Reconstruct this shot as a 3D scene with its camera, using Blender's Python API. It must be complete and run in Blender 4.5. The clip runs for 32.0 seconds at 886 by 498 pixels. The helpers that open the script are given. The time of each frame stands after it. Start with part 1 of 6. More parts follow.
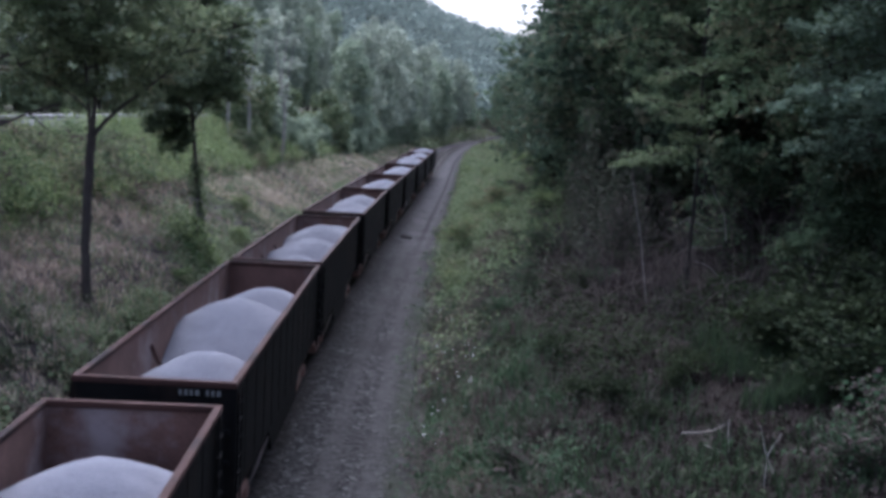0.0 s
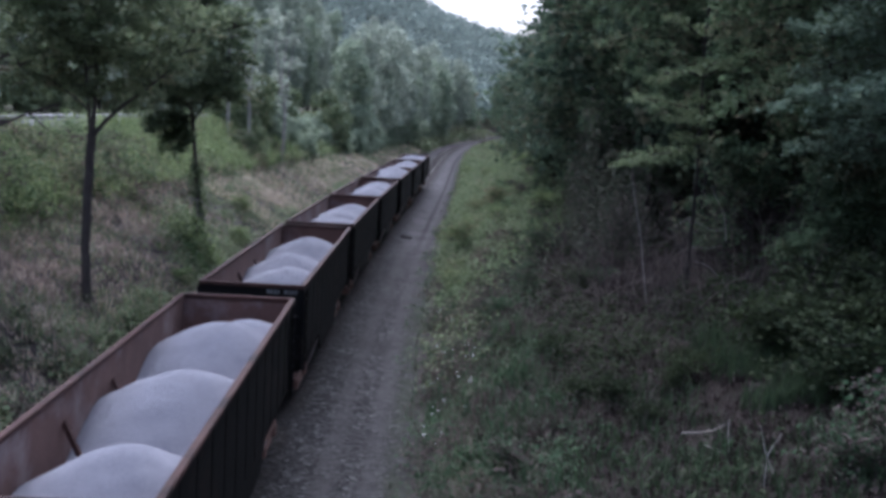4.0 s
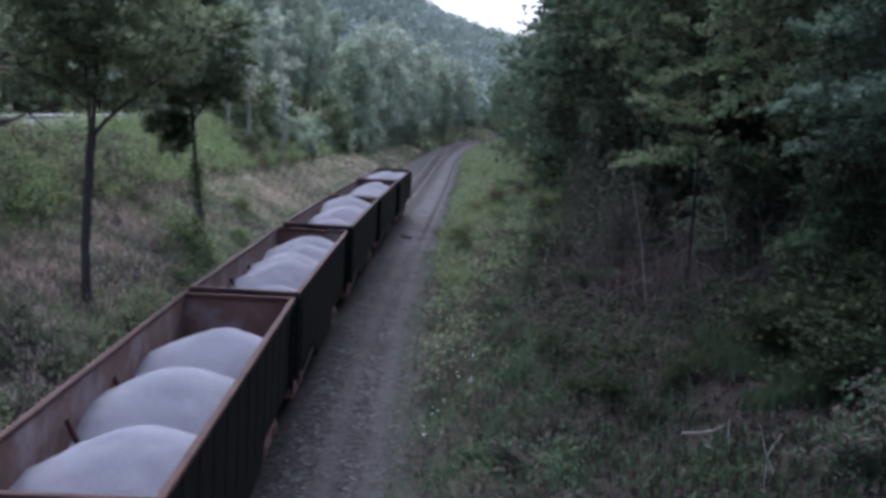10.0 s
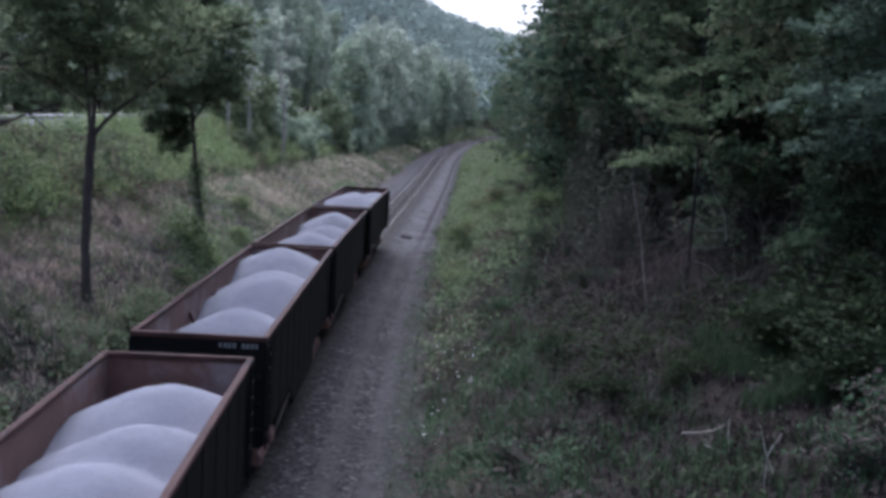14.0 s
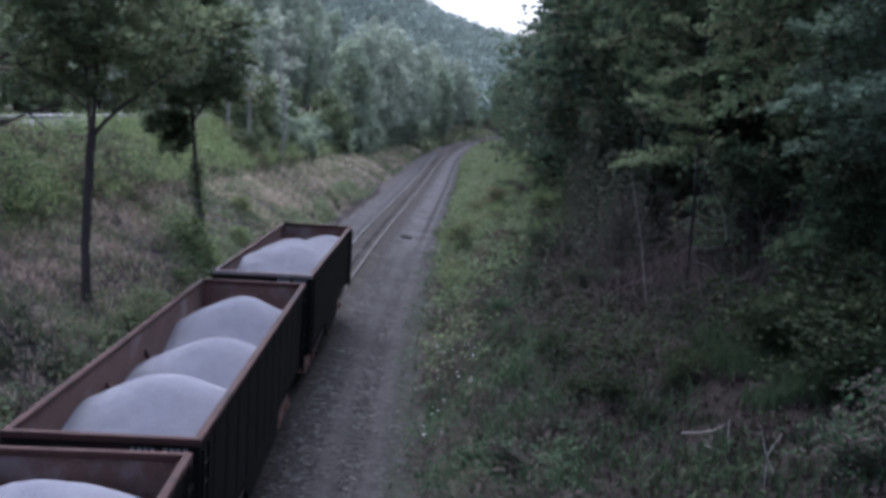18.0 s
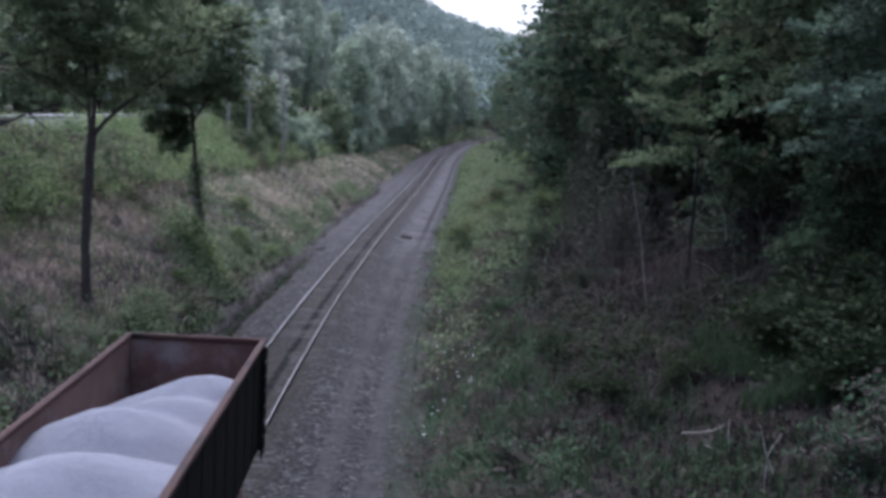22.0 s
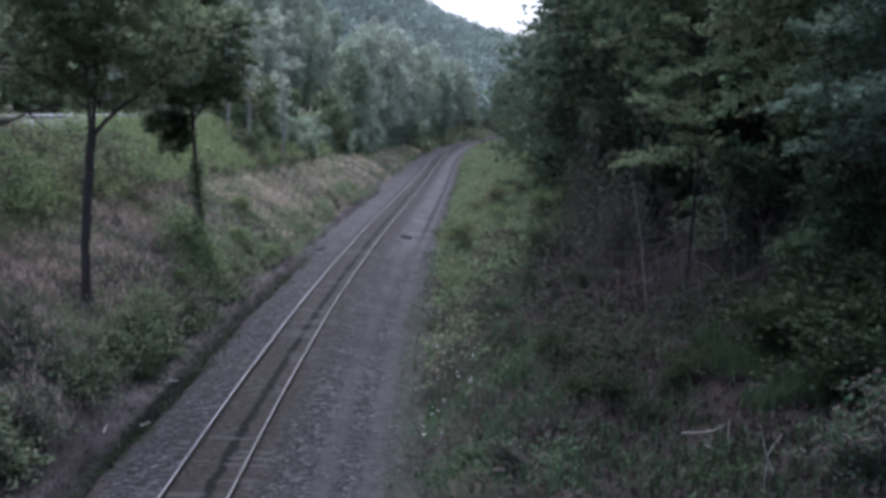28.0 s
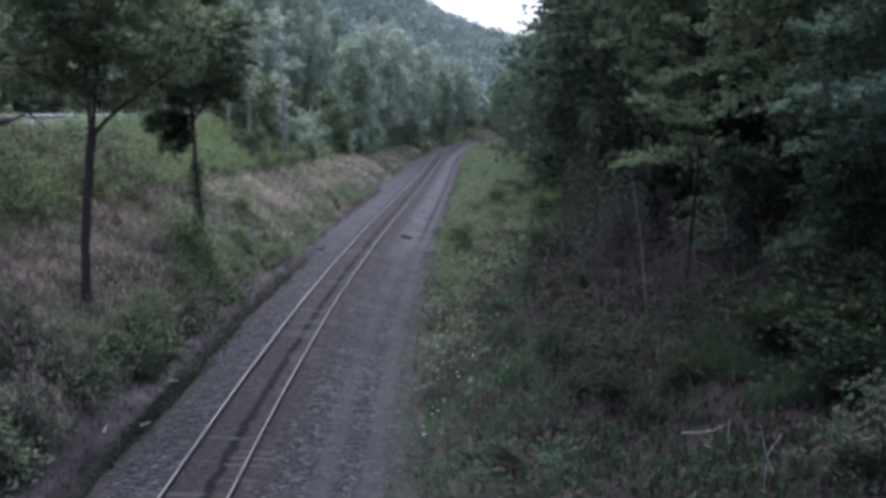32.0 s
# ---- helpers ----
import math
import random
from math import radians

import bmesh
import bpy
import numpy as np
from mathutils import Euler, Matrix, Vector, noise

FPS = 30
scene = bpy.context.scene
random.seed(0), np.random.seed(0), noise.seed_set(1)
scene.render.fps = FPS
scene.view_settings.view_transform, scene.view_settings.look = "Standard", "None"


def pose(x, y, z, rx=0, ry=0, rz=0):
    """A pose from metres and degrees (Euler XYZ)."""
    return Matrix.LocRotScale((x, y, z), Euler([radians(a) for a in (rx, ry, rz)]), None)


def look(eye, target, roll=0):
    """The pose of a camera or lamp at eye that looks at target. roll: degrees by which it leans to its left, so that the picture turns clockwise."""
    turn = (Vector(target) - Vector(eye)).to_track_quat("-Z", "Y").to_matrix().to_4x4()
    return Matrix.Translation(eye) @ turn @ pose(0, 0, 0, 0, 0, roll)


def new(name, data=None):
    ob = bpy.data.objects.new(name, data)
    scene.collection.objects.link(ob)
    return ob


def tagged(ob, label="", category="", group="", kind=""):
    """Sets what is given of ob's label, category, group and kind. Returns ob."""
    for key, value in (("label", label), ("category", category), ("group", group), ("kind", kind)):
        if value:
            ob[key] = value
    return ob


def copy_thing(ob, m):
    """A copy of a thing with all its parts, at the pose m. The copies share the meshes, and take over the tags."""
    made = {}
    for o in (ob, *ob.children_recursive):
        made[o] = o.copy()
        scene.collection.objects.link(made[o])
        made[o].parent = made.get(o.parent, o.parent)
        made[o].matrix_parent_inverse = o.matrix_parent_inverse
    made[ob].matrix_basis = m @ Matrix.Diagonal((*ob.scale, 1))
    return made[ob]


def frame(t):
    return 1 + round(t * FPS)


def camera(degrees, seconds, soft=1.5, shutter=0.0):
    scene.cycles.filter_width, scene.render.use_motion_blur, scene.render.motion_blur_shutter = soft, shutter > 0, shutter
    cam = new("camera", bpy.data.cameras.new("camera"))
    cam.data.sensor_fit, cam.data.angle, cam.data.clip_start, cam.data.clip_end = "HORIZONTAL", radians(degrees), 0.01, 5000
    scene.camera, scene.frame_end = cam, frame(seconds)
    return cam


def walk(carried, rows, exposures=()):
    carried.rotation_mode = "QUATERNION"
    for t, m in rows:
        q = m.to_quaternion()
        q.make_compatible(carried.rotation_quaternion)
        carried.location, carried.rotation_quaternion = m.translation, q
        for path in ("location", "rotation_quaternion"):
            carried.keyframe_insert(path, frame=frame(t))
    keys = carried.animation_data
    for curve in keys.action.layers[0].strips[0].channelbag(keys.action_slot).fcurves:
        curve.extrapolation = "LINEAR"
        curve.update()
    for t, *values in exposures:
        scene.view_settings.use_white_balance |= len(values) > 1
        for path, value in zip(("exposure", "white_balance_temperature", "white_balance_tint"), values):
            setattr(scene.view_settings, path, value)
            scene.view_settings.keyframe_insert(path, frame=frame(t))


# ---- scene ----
cam = camera(45.93, 32.0, soft=3.8)
EYE = (0.0, 0.0, 8.88)
CAM_POSE = pose(*EYE, 90 - 7.47, 0, 0) @ pose(0, 0, 0, 0, 0, 3.14)
walk(cam, [(0.0, CAM_POSE), (32.0, CAM_POSE)], exposures=[(0.0, 1.12, 5200, 18), (19.0, 1.11, 5200, 18), (24.0, 1.06, 5200, 18), (32.0, 1.06, 5200, 18)])

# ---- world and sun: dull evening light under thin cloud ----
world = bpy.data.worlds.new("evening_sky")
scene.world = world
world.use_nodes = True
wn, wl = world.node_tree.nodes, world.node_tree.links
sky = wn.new("ShaderNodeTexSky")
sky.sky_type = 'NISHITA'
sky.sun_disc = False
sky.sun_elevation, sky.sun_rotation = radians(48), radians(-14)
sky.dust_density, sky.air_density = 8.0, 1.0
wbg = wn["Background"]
hsv = wn.new("ShaderNodeHueSaturation")
hsv.inputs["Saturation"].default_value = 0.5
wl.new(sky.outputs[0], hsv.inputs["Color"])
wl.new(hsv.outputs[0], wbg.inputs[0])
wbg.inputs[1].default_value = 0.15
sun = new("sun", bpy.data.lights.new("sun", 'SUN'))
sun.data.energy, sun.data.angle, sun.data.color = 0.35, radians(60), (1.0, 0.97, 0.94)
sun.matrix_world = look((-13, 72, 60), (0, 20, 0))


# ---- plan: the track's centre line, the road and the lie of the land ----
CX_Y = np.array([-300, -160, -80, -30, 0, 20, 40, 60, 80, 100, 130, 160, 190, 240, 300, 350, 420, 520, 700, 3000.0])
CX_X = np.array([12, 6.5, 1.2, -2.3, -4.3, -5.22, -5.54, -5.4, -4.96, -4.4, -3.6, -2.95, -2.3, -0.3, 4.2, 11.5, 27, 55, 110, 800.0])
RX_Y = np.array([-300, 60, 100, 150, 205, 275, 400, 520, 800, 3000.0])
RX_X = np.array([-26.6, -26.6, -26.8, -27, -26.5, -24.5, -15, 0, 60, 600.0])


def hermite(xs, vs):
    slope = np.gradient(vs, xs)

    def at(x):
        x = np.asarray(x, float)
        i = np.clip(np.searchsorted(xs, x) - 1, 0, len(xs) - 2)
        h = xs[i + 1] - xs[i]
        t = np.clip((x - xs[i]) / h, -1, 2)
        a, b = vs[i], vs[i + 1]
        return ((1 + 2 * t) * (1 - t) ** 2 * a + t * (1 - t) ** 2 * h * slope[i]
                + t * t * (3 - 2 * t) * b + t * t * (t - 1) * h * slope[i + 1])
    return at


track_x = hermite(CX_Y, CX_X)
road_x = hermite(RX_Y, RX_X)


def along(curve, y):
    """Point and heading (radians from +y towards +x) on a curve."""
    x = float(curve(y))
    return x, math.atan2(float(curve(y + 0.5) - curve(y - 0.5)), 1.0)


def smooth(a, b, v):
    t = np.clip((np.asarray(v, float) - a) / (b - a), 0, 1)
    return t * t * (3 - 2 * t)


def vnoise(x, y, scale, seed=0):
    """Smooth value noise over the plan, -1 to 1."""
    x, y = np.asarray(x, float) / scale, np.asarray(y, float) / scale
    xi, yi = np.floor(x), np.floor(y)
    fx, fy = x - xi, y - yi
    fx, fy = fx * fx * (3 - 2 * fx), fy * fy * (3 - 2 * fy)

    def r(a, b):
        v = np.sin(a * 127.1 + b * 311.7 + seed * 74.7) * 43758.5453
        return (v - np.floor(v)) * 2 - 1
    return ((r(xi, yi) * (1 - fx) + r(xi + 1, yi) * fx) * (1 - fy) + (r(xi, yi + 1) * (1 - fx) + r(xi + 1, yi + 1) * fx) * fy)


PLATEAU_Y = [-300, 20, 90, 120, 150, 180, 230, 300, 3000]
PLATEAU_Z = [4.6, 4.6, 4.2, 3.4, 2.6, 2.2, 1.5, 1.0, 1.0]


def ground_z(x, y):
    x, y = np.asarray(x, float), np.asarray(y, float)
    u = x - track_x(y)
    # bed, shoulder and gravel road
    ud = u + 0.22 * vnoise(x * 0, y, 3.1, 21) * smooth(-1.9, -2.4, u)
    z = np.interp(ud, [-3.5, -3.3, -3.2, -2.95, -2.75, -2.2, -1.75, 1.75, 2.4, 3.2, 4.9], [-0.42, -0.50, -1.02, -1.06, -0.46, -0.25, -0.14, -0.14, -0.33, -0.38, -0.34])
    z = np.where(u < -1.75, z + (np.interp(ud, [-3.5, -1.75], [-0.40, -0.14]) - z) * smooth(52, 75, y), z)
    rough = smooth(0.4, 2.0, np.maximum(u - 4.6, -u - 3.6))
    n = 0.22 * vnoise(x, y, 4.3, 1) + 0.10 * vnoise(x, y, 1.3, 2) + 0.05 * vnoise(x, y, 0.6, 3)
    # bank on the near side of the field
    top = np.interp(y, PLATEAU_Y, PLATEAU_Z)
    foot = 4.5 + 0.5 * vnoise(x * 0, y, 9, 5)
    rise = np.maximum(-u - foot, 0)
    bank = -0.3 + top * (1 - np.exp(-np.maximum(rise, 0) / np.maximum(top, 0.5) * 0.86 * 1.15)) * 1.06
    ru = x - road_x(y)
    field = smooth(0, 1, (-u - 9.0) / np.maximum(-(road_x(y) + 4.0 - track_x(y)) - 9.0, 2.0))
    left = bank + np.maximum(6.65 - bank, 0) * field
    left = np.where(ru < 4.0, 6.72, left)
    hillside = 95 * smooth(40, 330, -ru) * smooth(-60, 120, y)
    left = left + hillside
    left = left + n * rough * np.where(ru < 4.5, 0.0, 1.0)
    # slope on the wooded side
    m = np.interp(y, [-300, 30, 60, 90, 150, 300], [0.6, 0.6, 0.52, 0.42, 0.34, 0.3])
    cap = np.interp(y, [0, 60, 150], [7.5, 6.5, 6.0])
    edge = 4.9 + 0.012 * np.clip(y - 60, 0, 200)
    r = np.maximum(u - edge, 0)
    right = -0.34 + cap * (1 - np.exp(-r * m * 1.12 / cap)) + 0.10 * np.maximum(r - 20, 0) + n * rough
    z = np.where(u < -3.5, np.maximum(left, -0.45 + 0.12 * vnoise(x, y, 0.9, 31) + 0.07 * vnoise(x, y, 0.4, 32)), np.where(u > 4.9, right, z + 0.03 * vnoise(x, y, 0.7, 8) + np.where(u < -2.3, 0.07 * vnoise(x, y, 0.5, 9), 0.0)))
    # the hill that closes the valley
    wide = smooth(-10, 60, y - 330 + 0.0 * x)
    hill = smooth(360, 820, y) * np.clip(60.5 - 0.27 * (x + 0.0), 12, 170)
    return z + hill * wide


# ---- materials ----
def material(name):
    m = bpy.data.materials.new(name)
    m.use_nodes = True
    return m, m.node_tree.nodes, m.node_tree.links, m.node_tree.nodes["Principled BSDF"]


def noise_tex(nodes, links, vec, scale, detail=4.0, rough=0.6):
    n = nodes.new("ShaderNodeTexNoise")
    n.inputs["Scale"].default_value, n.inputs["Detail"].default_value, n.inputs["Roughness"].default_value = scale, detail, rough
    links.new(vec, n.inputs["Vector"])
    return n.outputs["Fac"]


def ramp(nodes, links, fac, stops):
    r = nodes.new("ShaderNodeValToRGB")
    el = r.color_ramp.elements
    while len(el) < len(stops):
        el.new(0.5)
    for e, (p, c) in zip(el, stops):
        e.position, e.color = p, (*c, 1.0)
    links.new(fac, r.inputs[0])
    return r.outputs[0]


def mix(nodes, links, fac, a, b, mode='MIX'):
    m = nodes.new("ShaderNodeMix")
    m.data_type, m.blend_type = 'RGBA', mode
    for sock, v in ((m.inputs[0], fac), (m.inputs[6], a), (m.inputs[7], b)):
        if isinstance(v, (int, float)):
            sock.default_value = v
        elif isinstance(v, tuple):
            sock.default_value = (*v, 1.0)
        else:
            links.new(v, sock)
    return m.outputs[2]


def math_node(nodes, links, op, a, b=0.0, clamp=False):
    m = nodes.new("ShaderNodeMath")
    m.operation, m.use_clamp = op, clamp
    for sock, v in zip(m.inputs, (a, b)):
        if isinstance(v, (int, float)):
            sock.default_value = v
        else:
            links.new(v, sock)
    return m.outputs[0]


def bump(nodes, links, bsdf, height, strength, distance):
    b = nodes.new("ShaderNodeBump")
    b.inputs["Strength"].default_value, b.inputs["Distance"].default_value = strength, distance
    links.new(height, b.inputs["Height"])
    links.new(b.outputs[0], bsdf.inputs["Normal"])


def step_range(nodes, links, value, lo, hi):
    m = nodes.new("ShaderNodeMapRange")
    m.interpolation_type = 'SMOOTHSTEP'
    m.inputs["From Min"].default_value, m.inputs["From Max"].default_value = lo, hi
    links.new(value, m.inputs["Value"])
    return m.outputs[0]


def surface(name, dark, light, scale, rough, metal=0.0, grain=30.0, relief=0.004, stain=None, stain_scale=0.8, stain_at=(0.5, 0.65)):
    """A worn surface: two-scale colour variation, stains with an outline of their own, fine relief."""
    m, nd, lk, bsdf = material(name)
    shift = nd.new("ShaderNodeVectorMath")
    shift.operation = 'MULTIPLY_ADD'
    lk.new(nd.new("ShaderNodeObjectInfo").outputs["Random"], shift.inputs[0])
    shift.inputs[1].default_value = (17.0, 29.0, 11.0)
    lk.new(nd.new("ShaderNodeTexCoord").outputs["Object"], shift.inputs[2])
    vec = shift.outputs[0]
    big = noise_tex(nd, lk, vec, scale, 5)
    fine = noise_tex(nd, lk, vec, grain, 3)
    col = ramp(nd, lk, big, [(0.3, dark), (0.7, light)])
    col = mix(nd, lk, 0.35, col, ramp(nd, lk, fine, [(0.3, tuple(c * 0.6 for c in dark)), (0.7, tuple(min(1, c * 1.25) for c in light))]))
    if stain:
        col = mix(nd, lk, ramp(nd, lk, noise_tex(nd, lk, vec, stain_scale, 6, 0.65), [(stain_at[0], (0, 0, 0)), (stain_at[1], (1, 1, 1))]), col, stain)
    lk.new(col, bsdf.inputs["Base Color"])
    bsdf.inputs["Roughness"].default_value, bsdf.inputs["Metallic"].default_value = rough, metal
    bump(nd, lk, bsdf, fine, 0.6, relief)
    return m


def foliage(name, dark, light, dry=None, patch=0.35, dry_amount=(0.55, 0.7), through_light=0.25):
    """Leaves or blades: every blade differs, with patches of another tone over the plan."""
    m, nd, lk, bsdf = material(name)
    geo = nd.new("ShaderNodeNewGeometry")
    rnd = geo.outputs["Random Per Island"]
    orand = nd.new("ShaderNodeObjectInfo").outputs["Random"]
    tone = math_node(nd, lk, 'ADD', math_node(nd, lk, 'MULTIPLY', rnd, 0.7), math_node(nd, lk, 'MULTIPLY', orand, 0.3))
    col = ramp(nd, lk, tone, [(0.1, dark), (0.9, light)])
    big = noise_tex(nd, lk, geo.outputs["Position"], patch, 4)
    if dry:
        f = math_node(nd, lk, 'ADD', big, math_node(nd, lk, 'MULTIPLY', math_node(nd, lk, 'SUBTRACT', rnd, 0.5), 0.22))
        col = mix(nd, lk, step_range(nd, lk, f, *dry_amount), col, ramp(nd, lk, rnd, [(0.0, tuple(c * 0.72 for c in dry)), (1.0, tuple(c * 0.95 for c in dry))]))
    else:
        col = mix(nd, lk, step_range(nd, lk, big, 0.35, 0.7), col, ramp(nd, lk, tone, [(0.0, tuple(c * 0.75 for c in dark)), (1.0, tuple(c * 0.9 for c in light))]))
    lk.new(col, bsdf.inputs["Base Color"])
    bsdf.inputs["Roughness"].default_value = 0.8
    bsdf.inputs["Specular IOR Level"].default_value = 0.08
    tr = nd.new("ShaderNodeBsdfTranslucent")
    lk.new(col, tr.inputs["Color"])
    ms = nd.new("ShaderNodeMixShader")
    ms.inputs[0].default_value = through_light
    lk.new(bsdf.outputs[0], ms.inputs[1])
    lk.new(tr.outputs[0], ms.inputs[2])
    lk.new(ms.outputs[0], nd["Material Output"].inputs[0])
    return m


def ground_material():
    m, nd, lk, bsdf = material("ground_earth_and_gravel")
    geo = nd.new("ShaderNodeNewGeometry")
    pos = geo.outputs["Position"]
    at = nd.new("ShaderNodeAttribute")
    at.attribute_name = "offset"
    u = at.outputs["Fac"]
    wob = math_node(nd, lk, 'MULTIPLY', math_node(nd, lk, 'SUBTRACT', noise_tex(nd, lk, pos, 0.9, 5), 0.5), 1.5)
    small = math_node(nd, lk, 'ADD', u, math_node(nd, lk, 'MULTIPLY', math_node(nd, lk, 'SUBTRACT', noise_tex(nd, lk, pos, 1.6, 4), 0.5), 0.35))
    uw = math_node(nd, lk, 'ADD', u, wob)
    # stones
    vor = nd.new("ShaderNodeTexVoronoi")
    vor.inputs["Scale"].default_value = 9
    lk.new(pos, vor.inputs["Vector"])
    stone = mix(nd, lk, 0.75, ramp(nd, lk, noise_tex(nd, lk, pos, 0.5, 5), [(0.3, (0.0272, 0.0258, 0.0250)), (0.7, (0.0442, 0.0428, 0.0415))]),
                ramp(nd, lk, vor.outputs["Color"], [(0.1, (0.006, 0.0055, 0.0055)), (0.45, (0.030, 0.0288, 0.0282)), (0.75, (0.062, 0.0595, 0.0585)), (0.95, (0.15, 0.143, 0.141))]))
    fines = ramp(nd, lk, noise_tex(nd, lk, pos, 2.2, 8, 0.7), [(0.3, (0.041, 0.0388, 0.038)), (0.7, (0.072, 0.0685, 0.067))])
    tracks = math_node(nd, lk, 'MULTIPLY', step_range(nd, lk, small, 2.3, 2.6), step_range(nd, lk, small, 3.1, 2.8))
    tracks = math_node(nd, lk, 'ADD', tracks, math_node(nd, lk, 'MULTIPLY', math_node(nd, lk, 'MULTIPLY', step_range(nd, lk, small, 3.45, 3.75), step_range(nd, lk, small, 4.3, 4.0)), 1.0))
    gravel = mix(nd, lk, math_node(nd, lk, 'MULTIPLY', tracks, step_range(nd, lk, noise_tex(nd, lk, pos, 0.8, 6, 0.7), 0.1, 0.75)), stone, fines)
    gravel = mix(nd, lk, math_node(nd, lk, 'MULTIPLY', step_range(nd, lk, noise_tex(nd, lk, pos, 0.33, 6, 0.65), 0.42, 0.68), 0.55), gravel, (0.03, 0.027, 0.027))
    sep0 = nd.new("ShaderNodeSeparateXYZ")
    lk.new(pos, sep0.inputs[0])
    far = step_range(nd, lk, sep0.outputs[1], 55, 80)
    # gravel pales with distance: haze is mixed into its colour here
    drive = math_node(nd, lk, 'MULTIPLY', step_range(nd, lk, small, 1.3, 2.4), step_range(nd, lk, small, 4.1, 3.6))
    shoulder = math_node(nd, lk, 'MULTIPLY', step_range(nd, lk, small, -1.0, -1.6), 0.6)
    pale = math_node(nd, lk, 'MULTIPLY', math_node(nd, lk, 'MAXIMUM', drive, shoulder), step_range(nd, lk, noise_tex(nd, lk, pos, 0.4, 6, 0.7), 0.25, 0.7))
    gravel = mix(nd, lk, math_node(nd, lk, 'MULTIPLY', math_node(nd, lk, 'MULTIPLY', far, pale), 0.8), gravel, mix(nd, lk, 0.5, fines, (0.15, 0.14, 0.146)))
    rut = math_node(nd, lk, 'MULTIPLY', step_range(nd, lk, small, 3.2, 3.4), step_range(nd, lk, small, 3.8, 3.6))
    gravel = mix(nd, lk, math_node(nd, lk, 'MULTIPLY', math_node(nd, lk, 'MULTIPLY', rut, step_range(nd, lk, sep0.outputs[1], 62, 85)), 0.75), gravel, (0.014, 0.013, 0.013))
    # brown dirt and fines between and beside the rails
    between = math_node(nd, lk, 'MULTIPLY', step_range(nd, lk, small, -1.05, -0.6), step_range(nd, lk, small, 1.9, 0.9))
    between = math_node(nd, lk, 'MULTIPLY', between, step_range(nd, lk, noise_tex(nd, lk, pos, 1.3, 6, 0.7), 0.15, 0.6))
    gravel = mix(nd, lk, math_node(nd, lk, 'MULTIPLY', between, 0.7), gravel, ramp(nd, lk, noise_tex(nd, lk, pos, 5.0, 6, 0.7), [(0.3, (0.018, 0.0155, 0.012)), (0.6, (0.041, 0.034, 0.028)), (0.8, (0.075, 0.055, 0.045))]))
    # oil and grease between the rails
    oil = math_node(nd, lk, 'MULTIPLY', step_range(nd, lk, small, -0.02, 0.1), step_range(nd, lk, small, 0.36, 0.24))
    oil = math_node(nd, lk, 'MULTIPLY', oil, step_range(nd, lk, noise_tex(nd, lk, pos, 0.7, 4), 0.05, 0.3))
    gravel = mix(nd, lk, math_node(nd, lk, 'MULTIPLY', oil, 0.92), gravel, (0.007, 0.0065, 0.0065))
    # thin turf creeping in from the verge
    creep = math_node(nd, lk, 'MULTIPLY', math_node(nd, lk, 'MULTIPLY', step_range(nd, lk, small, 3.9, 4.5), step_range(nd, lk, sep0.outputs[1], 70, 45)), step_range(nd, lk, noise_tex(nd, lk, pos, 0.9, 6, 0.7), 0.3, 0.6))
    gravel = mix(nd, lk, math_node(nd, lk, 'MULTIPLY', creep, 0.75), gravel, (0.036, 0.042, 0.027))
    soil = ramp(nd, lk, noise_tex(nd, lk, pos, 1.1, 8, 0.65), [(0.3, (0.0269, 0.0224, 0.0206)), (0.55, (0.0539, 0.0449, 0.0422)), (0.75, (0.0808, 0.0696, 0.0629))])
    turf = ramp(nd, lk, noise_tex(nd, lk, pos, 0.6, 8, 0.7), [(0.3, (0.035, 0.05, 0.018)), (0.55, (0.06, 0.07, 0.03)), (0.75, (0.12, 0.095, 0.06))])
    uleft = math_node(nd, lk, 'ADD', uw, math_node(nd, lk, 'MULTIPLY', far, 2.0))
    edge = math_node(nd, lk, 'MAXIMUM', step_range(nd, lk, uleft, -2.2, -2.6), step_range(nd, lk, uw, 4.7, 5.1))
    col = mix(nd, lk, edge, gravel, soil)
    col = mix(nd, lk, math_node(nd, lk, 'MAXIMUM', step_range(nd, lk, uw, -8.5, -11.0), step_range(nd, lk, uw, 4.9, 6.2)), col, mix(nd, lk, 0.5, turf, soil))
    # dead leaves and humus under the trees, darkened in colour for canopy shade
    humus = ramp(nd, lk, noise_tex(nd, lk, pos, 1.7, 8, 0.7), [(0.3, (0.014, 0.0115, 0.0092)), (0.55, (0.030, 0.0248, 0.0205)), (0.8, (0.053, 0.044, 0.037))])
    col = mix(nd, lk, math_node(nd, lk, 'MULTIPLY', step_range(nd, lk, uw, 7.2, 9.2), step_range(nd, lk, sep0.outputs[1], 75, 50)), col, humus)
    # bare dirt ledge beside the ditch
    ledge = math_node(nd, lk, 'MULTIPLY', step_range(nd, lk, small, -4.6, -4.0), step_range(nd, lk, small, -3.0, -3.3))
    dirt = ramp(nd, lk, noise_tex(nd, lk, pos, 1.4, 7, 0.65), [(0.3, (0.042, 0.037, 0.034)), (0.6, (0.080, 0.071, 0.067)), (0.8, (0.118, 0.105, 0.10))])
    col = mix(nd, lk, math_node(nd, lk, 'MULTIPLY', ledge, step_range(nd, lk, noise_tex(nd, lk, pos, 0.35, 5), 0.3, 0.55)), col, dirt)
    # near-black strip along the ditch, fading out with distance
    ditch = math_node(nd, lk, 'MULTIPLY', step_range(nd, lk, small, -3.35, -3.15), step_range(nd, lk, small, -2.55, -2.75))
    sep = nd.new("ShaderNodeSeparateXYZ")
    lk.new(pos, sep.inputs[0])
